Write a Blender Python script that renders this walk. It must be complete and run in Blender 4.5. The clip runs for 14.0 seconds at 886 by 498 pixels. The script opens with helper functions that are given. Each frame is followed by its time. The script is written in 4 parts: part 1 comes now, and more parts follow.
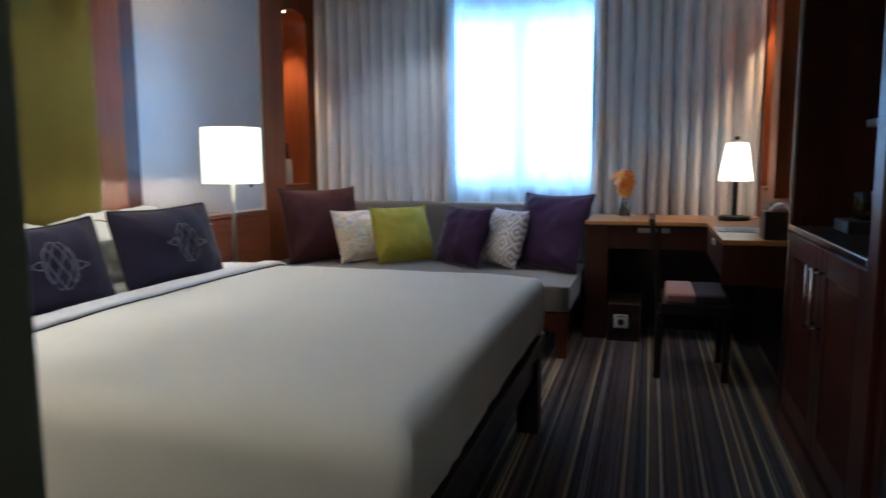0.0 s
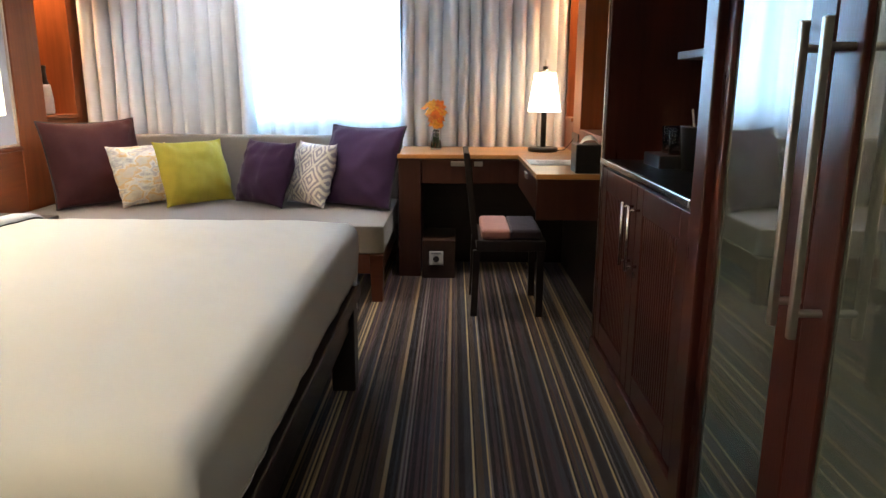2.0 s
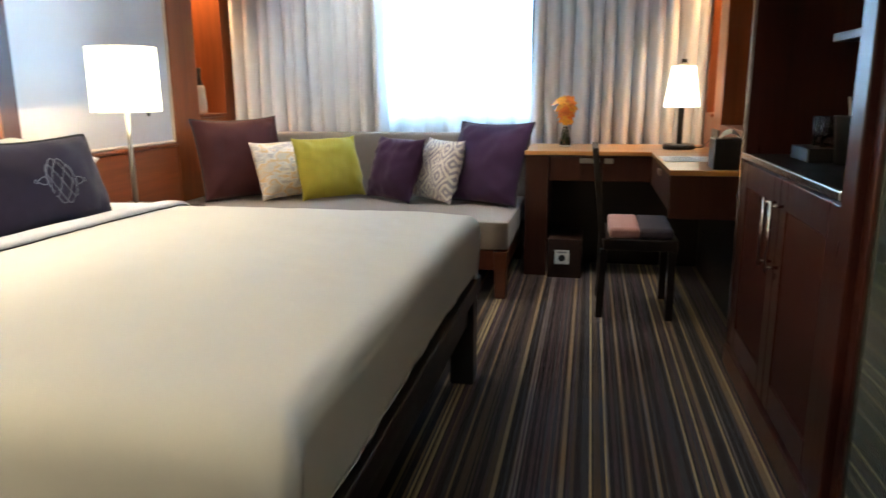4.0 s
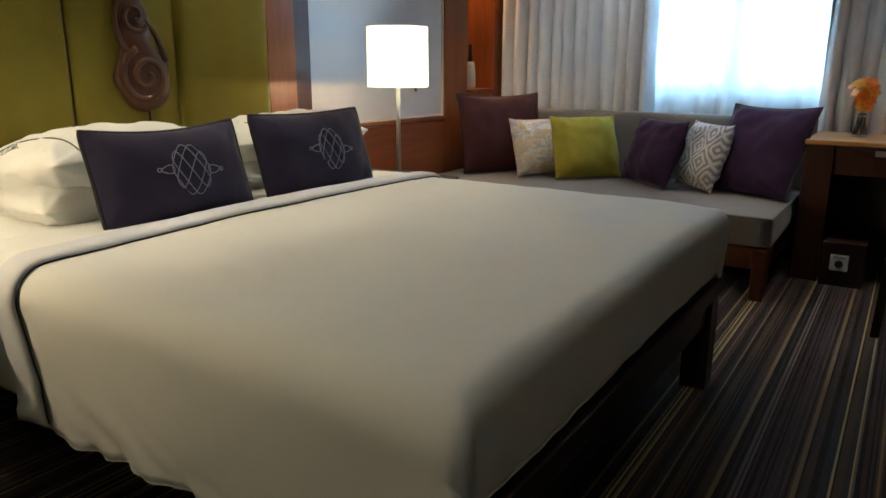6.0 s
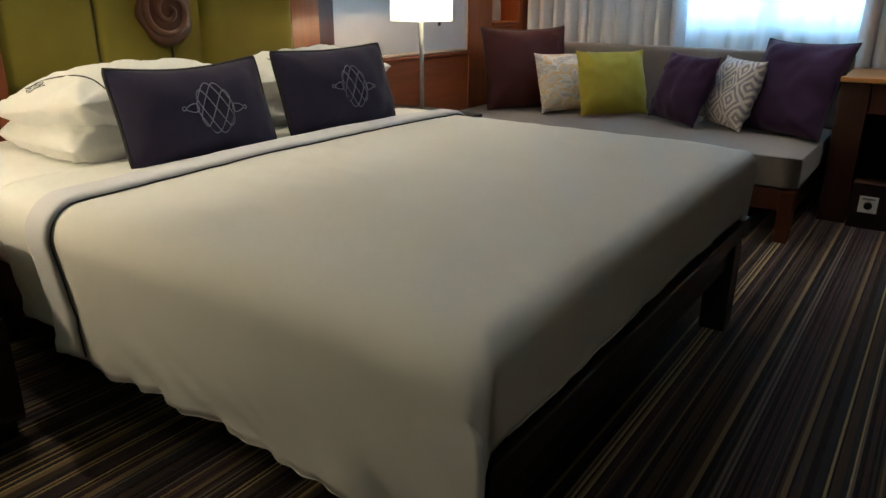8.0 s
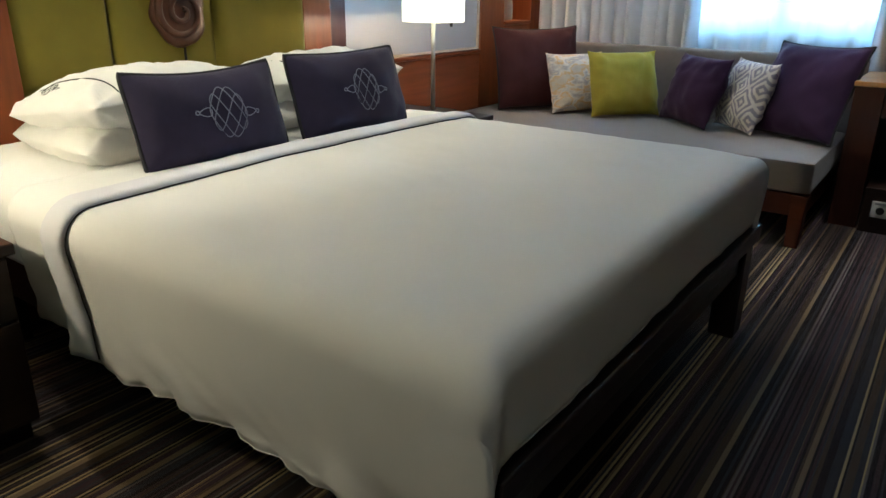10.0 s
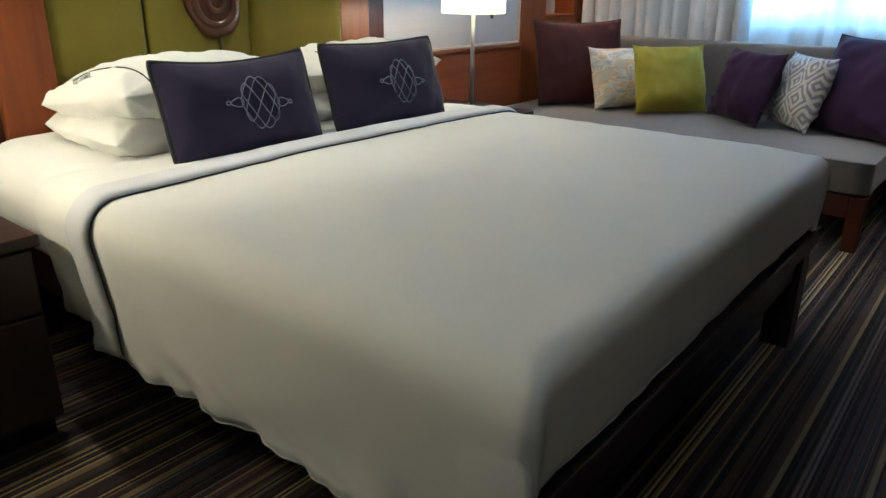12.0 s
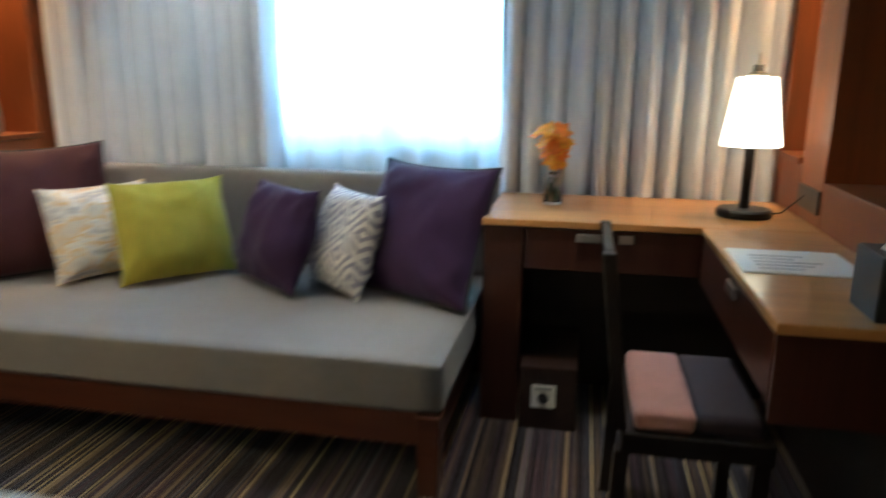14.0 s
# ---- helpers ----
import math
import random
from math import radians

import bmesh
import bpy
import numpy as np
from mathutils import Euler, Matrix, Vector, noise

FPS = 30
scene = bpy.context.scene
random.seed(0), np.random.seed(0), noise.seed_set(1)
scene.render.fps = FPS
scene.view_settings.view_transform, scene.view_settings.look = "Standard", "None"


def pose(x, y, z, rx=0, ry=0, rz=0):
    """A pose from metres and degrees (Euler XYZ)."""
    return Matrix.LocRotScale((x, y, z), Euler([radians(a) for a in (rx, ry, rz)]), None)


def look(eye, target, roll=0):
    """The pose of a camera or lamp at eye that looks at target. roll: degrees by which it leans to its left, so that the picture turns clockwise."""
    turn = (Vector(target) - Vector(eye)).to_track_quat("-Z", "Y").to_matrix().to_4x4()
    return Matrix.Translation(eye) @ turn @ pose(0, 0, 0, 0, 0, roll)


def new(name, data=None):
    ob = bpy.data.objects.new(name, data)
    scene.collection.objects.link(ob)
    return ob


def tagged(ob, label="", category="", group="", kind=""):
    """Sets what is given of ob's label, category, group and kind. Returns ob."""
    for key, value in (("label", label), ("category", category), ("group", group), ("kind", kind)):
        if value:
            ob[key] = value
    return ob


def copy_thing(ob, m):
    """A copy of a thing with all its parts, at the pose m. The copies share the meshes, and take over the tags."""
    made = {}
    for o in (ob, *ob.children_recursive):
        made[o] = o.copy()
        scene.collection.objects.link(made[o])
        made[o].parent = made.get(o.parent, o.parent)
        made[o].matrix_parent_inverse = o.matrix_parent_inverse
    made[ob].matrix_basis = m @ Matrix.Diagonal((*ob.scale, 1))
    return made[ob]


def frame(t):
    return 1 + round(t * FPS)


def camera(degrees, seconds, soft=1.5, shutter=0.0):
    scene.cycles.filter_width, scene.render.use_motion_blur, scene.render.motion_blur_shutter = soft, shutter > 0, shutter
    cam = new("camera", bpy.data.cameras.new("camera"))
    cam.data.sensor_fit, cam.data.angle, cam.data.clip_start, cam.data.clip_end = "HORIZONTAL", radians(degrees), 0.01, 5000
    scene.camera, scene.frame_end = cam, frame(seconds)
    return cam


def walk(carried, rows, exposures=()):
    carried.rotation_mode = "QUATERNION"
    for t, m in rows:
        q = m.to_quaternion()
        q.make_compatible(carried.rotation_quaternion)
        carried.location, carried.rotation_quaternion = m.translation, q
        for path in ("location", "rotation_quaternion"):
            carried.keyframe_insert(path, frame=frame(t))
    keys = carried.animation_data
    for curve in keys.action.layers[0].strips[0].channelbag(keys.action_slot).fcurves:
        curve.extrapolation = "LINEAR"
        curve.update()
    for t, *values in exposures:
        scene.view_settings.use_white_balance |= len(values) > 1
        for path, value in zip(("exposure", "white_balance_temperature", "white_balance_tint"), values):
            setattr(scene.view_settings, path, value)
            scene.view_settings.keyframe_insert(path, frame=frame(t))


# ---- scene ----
cam = camera(64.1, 14.0, 1.5, 0.4)
PATH = [
    (0, (0.938, -0.106, 1.124), (0.38, 1.799, 0.878), -0.2),
    (0.5, (0.884, 0.099, 1.11), (0.628, 2.065, 0.848), 0.3),
    (1, (0.929, 0.324, 1.123), (0.837, 2.286, 0.75), 0.0),
    (1.5, (0.935, 0.358, 1.127), (0.893, 2.31, 0.697), 0.0),
    (2, (0.891, 0.18, 1.14), (0.861, 2.13, 0.695), 0.3),
    (4.5, (0.947, 0.236, 1.091), (0.278, 2.072, 0.665), -0.1),
    (5, (1.001, 0.286, 1.142), (0.042, 1.983, 0.692), 0.2),
    (5.5, (1.005, 0.281, 1.13), (-0.028, 1.933, 0.678), 0.2),
    (6, (1.012, 0.262, 1.114), (-0.051, 1.88, 0.614), 0.2),
    (6.5, (1.012, 0.259, 1.115), (-0.059, 1.843, 0.531), 0.1),
    (7, (1.012, 0.249, 1.117), (-0.063, 1.81, 0.479), 0.2),
    (7.5, (1.014, 0.255, 1.124), (-0.066, 1.801, 0.458), 0.2),
    (10, (1.005, 0.256, 1.172), (-0.093, 1.777, 0.478), 0.6),
    (10.5, (0.989, 0.267, 1.167), (-0.145, 1.761, 0.472), 0.5),
    (11, (0.98, 0.269, 1.168), (-0.179, 1.743, 0.471), 0.6),
    (11.5, (0.965, 0.285, 1.159), (-0.211, 1.745, 0.462), 0.6),
    (12, (0.948, 0.328, 1.138), (-0.228, 1.786, 0.439), 0.5),
    (12.5, (0.928, 0.502, 1.12), (-0.192, 2.002, 0.415), 0.4),
    (13, (0.897, 0.849, 1.139), (-0.065, 2.462, 0.452), 0.4),
    (13.5, (0.87, 1.389, 1.192), (0.09, 3.139, 0.618), 0.9),
    (14, (0.879, 2.032, 1.209), (0.504, 3.941, 0.746), 0.5),
]
EXPOSURES = [
    (0.0, 0.3, 5300, 11), (0.6, 0.0, 5600, 9), (1.0, 0.42, 6100, 11), (1.2, 0.95, 6400, 12), (1.6, 1.42, 6400, 14), (2.2, 1.5, 6500, 13),
    (4.2, 1.3, 6400, 8), (4.6, 0.85, 6500, 5), (5.0, 0.2, 6500, 6), (6.0, 0.18, 6400, 7), (7.5, 0.1, 6300, 7), (9.8, 0.5, 5700, 5), (12.0, 0.5, 5500, 4),
    (13.2, 0.3, 5500, 4), (14.0, 0.92, 5900, 2),
]
walk(cam, [(t, look(eye, target, roll)) for t, eye, target, roll in PATH], EXPOSURES)

# ---- world and lights ----
world = bpy.data.worlds.new("world")
scene.world = world
world.use_nodes = True
wn = world.node_tree.nodes
sky = wn.new("ShaderNodeTexSky")
sky.sky_type, sky.sun_disc = "NISHITA", False
sky.sun_elevation, sky.sun_rotation = radians(50), radians(140)
wn["Background"].inputs["Strength"].default_value = 0.12
world.node_tree.links.new(sky.outputs["Color"], wn["Background"].inputs["Color"])


def lamp(name, kind, where, target, energy, colour, **more):
    data = bpy.data.lights.new(name, kind)
    data.energy, data.color = energy, colour
    for key, value in more.items():
        if key == "size":
            data.shape, data.size, data.size_y = "RECTANGLE", value[0], value[1]
        elif key == "radius":
            data.shadow_soft_size = value
        elif key == "cone":
            data.spot_size, data.spot_blend = radians(value), 0.6
    ob = new(name, data)
    ob.matrix_world = look(where, target)
    return ob


lamp("window_daylight", "AREA", (0.0, 5.36, 1.6), (0.0, 0.0, 1.2), 112, (0.38, 0.68, 1.0), size=(2.8, 1.2))
lamp("bedside_bulb", "POINT", (-1.19, 3.195, 1.033), (-1.2, 3.2, 0), 60, (1.0, 0.72, 0.42), radius=0.04)
lamp("desk_bulb", "POINT", (1.445, 4.66, 1.045), (1.44, 4.66, 0), 50, (1.0, 0.80, 0.54), radius=0.04)
lamp("niche_spot_left", "SPOT", (-1.76, 4.80, 2.22), (-1.8, 4.80, 0.9), 50, (1.0, 0.6, 0.28), radius=0.03, cone=70)
lamp("niche_spot_right", "SPOT", (1.75, 4.88, 2.22), (1.76, 4.88, 0.9), 50, (1.0, 0.6, 0.28), radius=0.03, cone=70)
lamp("bed_downlight_near", "SPOT", (-1.15, 1.15, 2.46), (-1.15, 1.55, 0.6), 36, (1.0, 0.86, 0.62), radius=0.05, cone=58)
lamp("bed_downlight_far", "SPOT", (-1.15, 2.85, 2.46), (-1.1, 2.25, 0.5), 30, (1.0, 0.84, 0.58), radius=0.05, cone=72)
# added fill to brighten the bed top, no known lamp there
lamp("bed_foot_fill", "SPOT", (-0.1, 1.95, 2.46), (-0.1, 1.95, 0.5), 11, (1.0, 0.97, 0.93), radius=0.12, cone=105)
lamp("sofa_downlight", "SPOT", (-0.6, 4.25, 2.46), (-0.6, 4.6, 0.3), 28, (1.0, 0.98, 0.97), radius=0.05, cone=100)
lamp("desk_downlight", "SPOT", (0.75, 4.05, 2.46), (0.72, 4.1, 0.0), 34, (1.0, 0.94, 0.84), radius=0.04, cone=46)
lamp("bedside_bulb_near", "POINT", (-1.14, 0.44, 1.055), (-1.0, 0.4, 0), 185, (1.0, 0.78, 0.5), radius=0.04)
# added fill from behind the camera for the bed's near side, source unknown
lamp("entry_fill", "SPOT", (1.0, -0.1, 2.46), (0.9, 0.1, 0), 11, (1.0, 0.92, 0.78), radius=0.06, cone=130)


# ---- materials ----
def mat(name, base, rough=0.5, metal=0.0, vary=0.12, scale=8.0, stretch=(1, 1, 1), bump=0.0, bump_scale=60.0, sheen=0.0, coat=0.0, spec=0.5):
    """A surface with two scales of variation in colour and roughness and a fine relief."""
    m = bpy.data.materials.new(name)
    m.use_nodes = True
    n, li = m.node_tree.nodes, m.node_tree.links
    b = n["Principled BSDF"]
    tc = n.new("ShaderNodeTexCoord")
    mp = n.new("ShaderNodeMapping")
    mp.inputs["Scale"].default_value = stretch
    li.new(tc.outputs["Object"], mp.inputs["Vector"])
    n1, n2 = n.new("ShaderNodeTexNoise"), n.new("ShaderNodeTexNoise")
    n1.inputs["Scale"].default_value, n1.inputs["Detail"].default_value = scale, 6
    n2.inputs["Scale"].default_value, n2.inputs["Detail"].default_value = scale * 0.17, 2
    for k in (n1, n2):
        li.new(mp.outputs["Vector"], k.inputs["Vector"])
    add = n.new("ShaderNodeMath")
    add.operation = "ADD"
    li.new(n1.outputs["Fac"], add.inputs[0])
    li.new(n2.outputs["Fac"], add.inputs[1])
    ramp = n.new("ShaderNodeMapRange")
    ramp.inputs["From Min"].default_value, ramp.inputs["From Max"].default_value = 0.6, 1.4
    ramp.inputs["To Min"].default_value, ramp.inputs["To Max"].default_value = 1 - vary, 1 + vary
    li.new(add.outputs[0], ramp.inputs["Value"])
    mul = n.new("ShaderNodeVectorMath")
    mul.operation = "SCALE"
    mul.inputs[0].default_value = base
    li.new(ramp.outputs["Result"], mul.inputs["Scale"])
    li.new(mul.outputs["Vector"], b.inputs["Base Color"])
    rr = n.new("ShaderNodeMapRange")
    rr.inputs["To Min"].default_value, rr.inputs["To Max"].default_value = max(rough - 0.06, 0.02), min(rough + 0.06, 1)
    li.new(n1.outputs["Fac"], rr.inputs["Value"])
    li.new(rr.outputs["Result"], b.inputs["Roughness"])
    b.inputs["Metallic"].default_value = metal
    b.inputs["Specular IOR Level"].default_value = spec
    b.inputs["Coat Weight"].default_value = coat
    b.inputs["Coat Roughness"].default_value = 0.15
    if sheen:
        b.inputs["Sheen Weight"].default_value, b.inputs["Sheen Roughness"].default_value = sheen, 0.4
    if bump:
        n3 = n.new("ShaderNodeTexNoise")
        n3.inputs["Scale"].default_value, n3.inputs["Detail"].default_value = bump_scale, 4
        li.new(mp.outputs["Vector"], n3.inputs["Vector"])
        bp = n.new("ShaderNodeBump")
        bp.inputs["Strength"].default_value, bp.inputs["Distance"].default_value = bump, 0.004
        li.new(n3.outputs["Fac"], bp.inputs["Height"])
        li.new(bp.outputs["Normal"], b.inputs["Normal"])
    return m


def tool(m):
    """Short ways to add and join nodes of a material."""
    n, li = m.node_tree.nodes, m.node_tree.links

    def math_node(op, a, b=None):
        k = n.new("ShaderNodeMath")
        k.operation = op
        for i, v in enumerate((a, b)):
            if v is None:
                continue
            if isinstance(v, (int, float)):
                k.inputs[i].default_value = v
            else:
                li.new(v, k.inputs[i])
        return k.outputs[0]
    return n, li, math_node


def stepped(n, stops, smooth=False):
    r = n.new("ShaderNodeValToRGB")
    r.color_ramp.interpolation = "LINEAR" if smooth else "CONSTANT"
    els = r.color_ramp.elements
    while len(els) < len(stops):
        els.new(0.5)
    for e, (p, c) in zip(els, stops):
        e.position, e.color = p, (*c, 1)
    return r


def carpet_material():
    m = mat("striped_carpet", (0.1, 0.1, 0.1), 0.95, bump=0.6, bump_scale=420, sheen=0.2, spec=0.1)
    n, li, mth = tool(m)
    tc, sep = n.new("ShaderNodeTexCoord"), n.new("ShaderNodeSeparateXYZ")
    li.new(tc.outputs["Object"], sep.inputs[0])
    wob = n.new("ShaderNodeTexNoise")
    wob.inputs["Scale"].default_value = 240
    li.new(tc.outputs["Object"], wob.inputs["Vector"])
    x = mth("ADD", sep.outputs["X"], mth("MULTIPLY", mth("SUBTRACT", wob.outputs["Fac"], 0.5), 0.004))

    def bands(width, shift):
        w = n.new("ShaderNodeTexWhiteNoise")
        w.noise_dimensions = "1D"
        li.new(mth("ADD", mth("FLOOR", mth("DIVIDE", x, width)), shift), w.inputs["W"])
        return w.outputs["Value"]
    fine = stepped(n, [(0, (0.020, 0.013, 0.015)), (0.24, (0.10, 0.055, 0.065)), (0.40, (0.13, 0.085, 0.055)), (0.52, (0.075, 0.07, 0.085)),
                       (0.62, (0.36, 0.25, 0.14)), (0.75, (0.025, 0.016, 0.018)), (0.84, (0.26, 0.22, 0.20)), (0.90, (0.72, 0.55, 0.28))])
    broad = stepped(n, [(0, (0.024, 0.015, 0.017)), (0.30, (0.085, 0.045, 0.06)), (0.5, (0.12, 0.08, 0.055)), (0.68, (0.06, 0.055, 0.07)), (0.86, (0.42, 0.30, 0.17))])
    li.new(bands(0.0065, 3.0), fine.inputs[0])
    li.new(bands(0.019, 41.0), broad.inputs[0])
    pick = mth("GREATER_THAN", bands(0.017, 90.0), 0.3)
    mix = n.new("ShaderNodeMix")
    mix.data_type = "RGBA"
    li.new(pick, mix.inputs[0])
    li.new(broad.outputs[0], mix.inputs[6])
    li.new(fine.outputs[0], mix.inputs[7])
    tuft = n.new("ShaderNodeTexNoise")
    tuft.inputs["Scale"].default_value = 300
    li.new(tc.outputs["Object"], tuft.inputs["Vector"])
    sc = n.new("ShaderNodeVectorMath")
    sc.operation = "SCALE"
    li.new(mix.outputs[2], sc.inputs[0])
    li.new(mth("ADD", mth("MULTIPLY", tuft.outputs["Fac"], 0.7), 0.24), sc.inputs["Scale"])
    li.new(sc.outputs[0], n["Principled BSDF"].inputs["Base Color"])
    return m


def wood(name, base, rough=0.3, coat=0.3, along="z", vary=0.3):
    st = {"z": (9, 9, 0.6), "y": (9, 0.6, 9), "x": (0.6, 9, 9)}[along]
    return mat(name, base, rough, vary=vary, scale=5, stretch=st, bump=0.08, bump_scale=40, coat=coat, spec=0.35)


def cloth_light(name, base, through_share, vary=0.06, weave=500):
    """Cloth that lets some light pass."""
    m = mat(name, base, 0.9, vary=vary, scale=12, bump=0.25, bump_scale=weave, sheen=0.1, spec=0.15)
    n, li, mth = tool(m)
    tr, mix = n.new("ShaderNodeBsdfTranslucent"), n.new("ShaderNodeMixShader")
    tr.inputs["Color"].default_value = (*base, 1)
    mix.inputs[0].default_value = through_share
    li.new(n["Principled BSDF"].outputs[0], mix.inputs[1])
    li.new(tr.outputs[0], mix.inputs[2])
    li.new(mix.outputs[0], n["Material Output"].inputs["Surface"])
    return m


def sheer_material():
    m = cloth_light("sheer_voile", (0.86, 0.9, 0.93), 0.6)
    n, li, mth = tool(m)
    tp, mix = n.new("ShaderNodeBsdfTransparent"), n.new("ShaderNodeMixShader")
    mix.inputs[0].default_value = 0.2
    old = n["Material Output"].inputs["Surface"].links[0].from_socket
    li.new(old, mix.inputs[1])
    li.new(tp.outputs[0], mix.inputs[2])
    li.new(mix.outputs[0], n["Material Output"].inputs["Surface"])
    return m


def glow(name, colour, strength, base=(0.9, 0.87, 0.8)):
    m = mat(name, base, 0.8)
    b = m.node_tree.nodes["Principled BSDF"]
    b.inputs["Emission Color"].default_value = (*colour, 1)
    b.inputs["Emission Strength"].default_value = strength
    return m


def ikat_material():
    m = mat("ikat_weave", (0.7, 0.7, 0.7), 0.9, bump=0.3, bump_scale=300)
    n, li, mth = tool(m)
    tc, sep = n.new("ShaderNodeTexCoord"), n.new("ShaderNodeSeparateXYZ")
    li.new(tc.outputs["Object"], sep.inputs[0])
    nz = n.new("ShaderNodeTexNoise")
    nz.inputs["Scale"].default_value = 60
    li.new(tc.outputs["Object"], nz.inputs["Vector"])

    def tri(v, period):
        f = mth("FRACT", mth("ADD", mth("DIVIDE", v, period), 100.25))
        return mth("ABSOLUTE", mth("SUBTRACT", f, 0.5))
    d = mth("ADD", tri(sep.outputs["X"], 0.13), tri(sep.outputs["Z"], 0.175))
    d = mth("ADD", d, mth("MULTIPLY", nz.outputs["Fac"], 0.06))
    ring = mth("FRACT", mth("MULTIPLY", d, 4.2))
    r = stepped(n, [(0, (0.66, 0.63, 0.58)), (0.45, (0.30, 0.28, 0.33)), (0.9, (0.55, 0.52, 0.48))])
    li.new(ring, r.inputs[0])
    li.new(r.outputs[0], n["Principled BSDF"].inputs["Base Color"])
    return m


def collage_material():
    m = mat("printed_collage", (0.6, 0.55, 0.45), 0.85, bump=0.3, bump_scale=200)
    n, li, mth = tool(m)
    tc = n.new("ShaderNodeTexCoord")
    mp = n.new("ShaderNodeMapping")
    mp.inputs["Scale"].default_value = (1, 1, 1.9)
    li.new(tc.outputs["Object"], mp.inputs["Vector"])
    nz = n.new("ShaderNodeTexNoise")
    nz.inputs["Scale"].default_value, nz.inputs["Detail"].default_value, nz.inputs["Distortion"].default_value = 8.5, 9, 0.3
    li.new(mp.outputs["Vector"], nz.inputs["Vector"])
    r = stepped(n, [(0, (0.3, 0.26, 0.24)), (0.38, (0.62, 0.56, 0.46)), (0.45, (0.66, 0.46, 0.22)), (0.49, (0.74, 0.70, 0.62)),
                    (0.58, (0.42, 0.40, 0.40)), (0.62, (0.7, 0.62, 0.48)), (0.7, (0.45, 0.26, 0.12))], True)
    li.new(nz.outputs["Fac"], r.inputs[0])
    li.new(r.outputs[0], n["Principled BSDF"].inputs["Base Color"])
    return m


def glass_material(name, tint=(1, 1, 1)):
    m = bpy.data.materials.new(name)
    m.use_nodes = True
    b = m.node_tree.nodes["Principled BSDF"]
    b.inputs["Base Color"].default_value = (*tint, 1)
    b.inputs["Transmission Weight"].default_value, b.inputs["Roughness"].default_value = 1.0, 0.02
    b.inputs["IOR"].default_value = 1.45
    return m


CARPET = carpet_material()
CHERRY = wood("cherry_veneer", (0.21, 0.058, 0.017), 0.4, 0.03)
CHERRY_Y = wood("cherry_veneer_long", (0.19, 0.052, 0.017), 0.4, 0.03, "y")
CHERRY_X = wood("cherry_veneer_cross", (0.20, 0.052, 0.018), 0.35, 0.2, "x")
MAHOGANY = wood("dark_mahogany", (0.050, 0.013, 0.010), 0.3, 0.15)
DESKTOP = wood("desk_top_veneer", (0.46, 0.22, 0.075), 0.3, 0.3, "x")
DESKWOOD = wood("desk_body_veneer", (0.046, 0.014, 0.009), 0.35, 0.2)
BLACKWOOD = wood("black_stained_wood", (0.016, 0.011, 0.010), 0.4, 0.2, "x")
NIGHTWOOD = wood("dark_walnut", (0.03, 0.015, 0.011), 0.35, 0.3, "y")
CARVED = wood("carved_teak", (0.07, 0.027, 0.016), 0.38, 0.2)
SOFAWOOD = wood("sofa_frame_wood", (0.09, 0.026, 0.013), 0.35, 0.2, "x")
OLIVE = mat("olive_upholstery", (0.17, 0.142, 0.018), 0.8, vary=0.12, scale=10, bump=0.2, bump_scale=350, sheen=0.25, spec=0.2)
LACQUER = mat("grey_lacquer_panel", (0.52, 0.51, 0.52), 0.24, metal=0.08, vary=0.06, scale=3, spec=0.5)
TRIMPALE = mat("pale_wood_trim", (0.62, 0.50, 0.38), 0.4, vary=0.1)
PLASTER = mat("painted_plaster", (0.72, 0.70, 0.64), 0.8, vary=0.05, scale=5, bump=0.1, bump_scale=120)
WALLDARK = mat("olive_grey_wallcovering", (0.13, 0.14, 0.10), 0.85, vary=0.1, scale=30, bump=0.2, bump_scale=200)
CURTAIN = cloth_light("curtain_cloth", (0.70, 0.70, 0.71), 0.08)
SHEER = sheer_material()
LINEN = mat("white_cotton", (0.80, 0.80, 0.78), 0.85, vary=0.035, scale=5, bump=0.12, bump_scale=700, sheen=0.1, spec=0.2)
DUVET = mat("cream_cotton_cover", (0.74, 0.73, 0.70), 0.88, vary=0.035, scale=4, bump=0.15, bump_scale=600, sheen=0.1, spec=0.2)
HEMCLOTH = mat("lavender_grey_band", (0.70, 0.70, 0.75), 0.85, vary=0.05, bump=0.12, bump_scale=600, spec=0.2)
PIPING = mat("charcoal_piping", (0.018, 0.017, 0.022), 0.8)
AUBERGINE = mat("aubergine_cloth", (0.036, 0.030, 0.062), 0.85, vary=0.15, scale=25, bump=0.25, bump_scale=500, sheen=0.15, spec=0.15)
VIOLET = mat("violet_velvet", (0.040, 0.019, 0.054), 0.85, vary=0.15, scale=14, bump=0.25, bump_scale=400, sheen=0.15, spec=0.15)
MAROON = mat("maroon_velvet", (0.052, 0.016, 0.020), 0.8, vary=0.15, scale=12, bump=0.25, bump_scale=400, sheen=0.12, spec=0.2)
LIME = mat("lime_green_cloth", (0.36, 0.31, 0.045), 0.85, vary=0.16, scale=12, bump=0.35, bump_scale=300, sheen=0.2, spec=0.15)
THREAD = mat("silver_grey_thread", (0.21, 0.22, 0.30), 0.6, vary=0.15, scale=60)
TAUPE = mat("taupe_upholstery", (0.235, 0.215, 0.205), 0.9, vary=0.07, scale=30, bump=0.3, bump_scale=450, sheen=0.2, spec=0.15)
IKAT, COLLAGE = ikat_material(), collage_material()
STEEL = mat("brushed_steel", (0.55, 0.52, 0.48), 0.32, metal=1.0, vary=0.08, scale=30, stretch=(1, 1, 0.1))
CHROME = mat("satin_chrome", (0.7, 0.68, 0.66), 0.18, metal=1.0, vary=0.04)
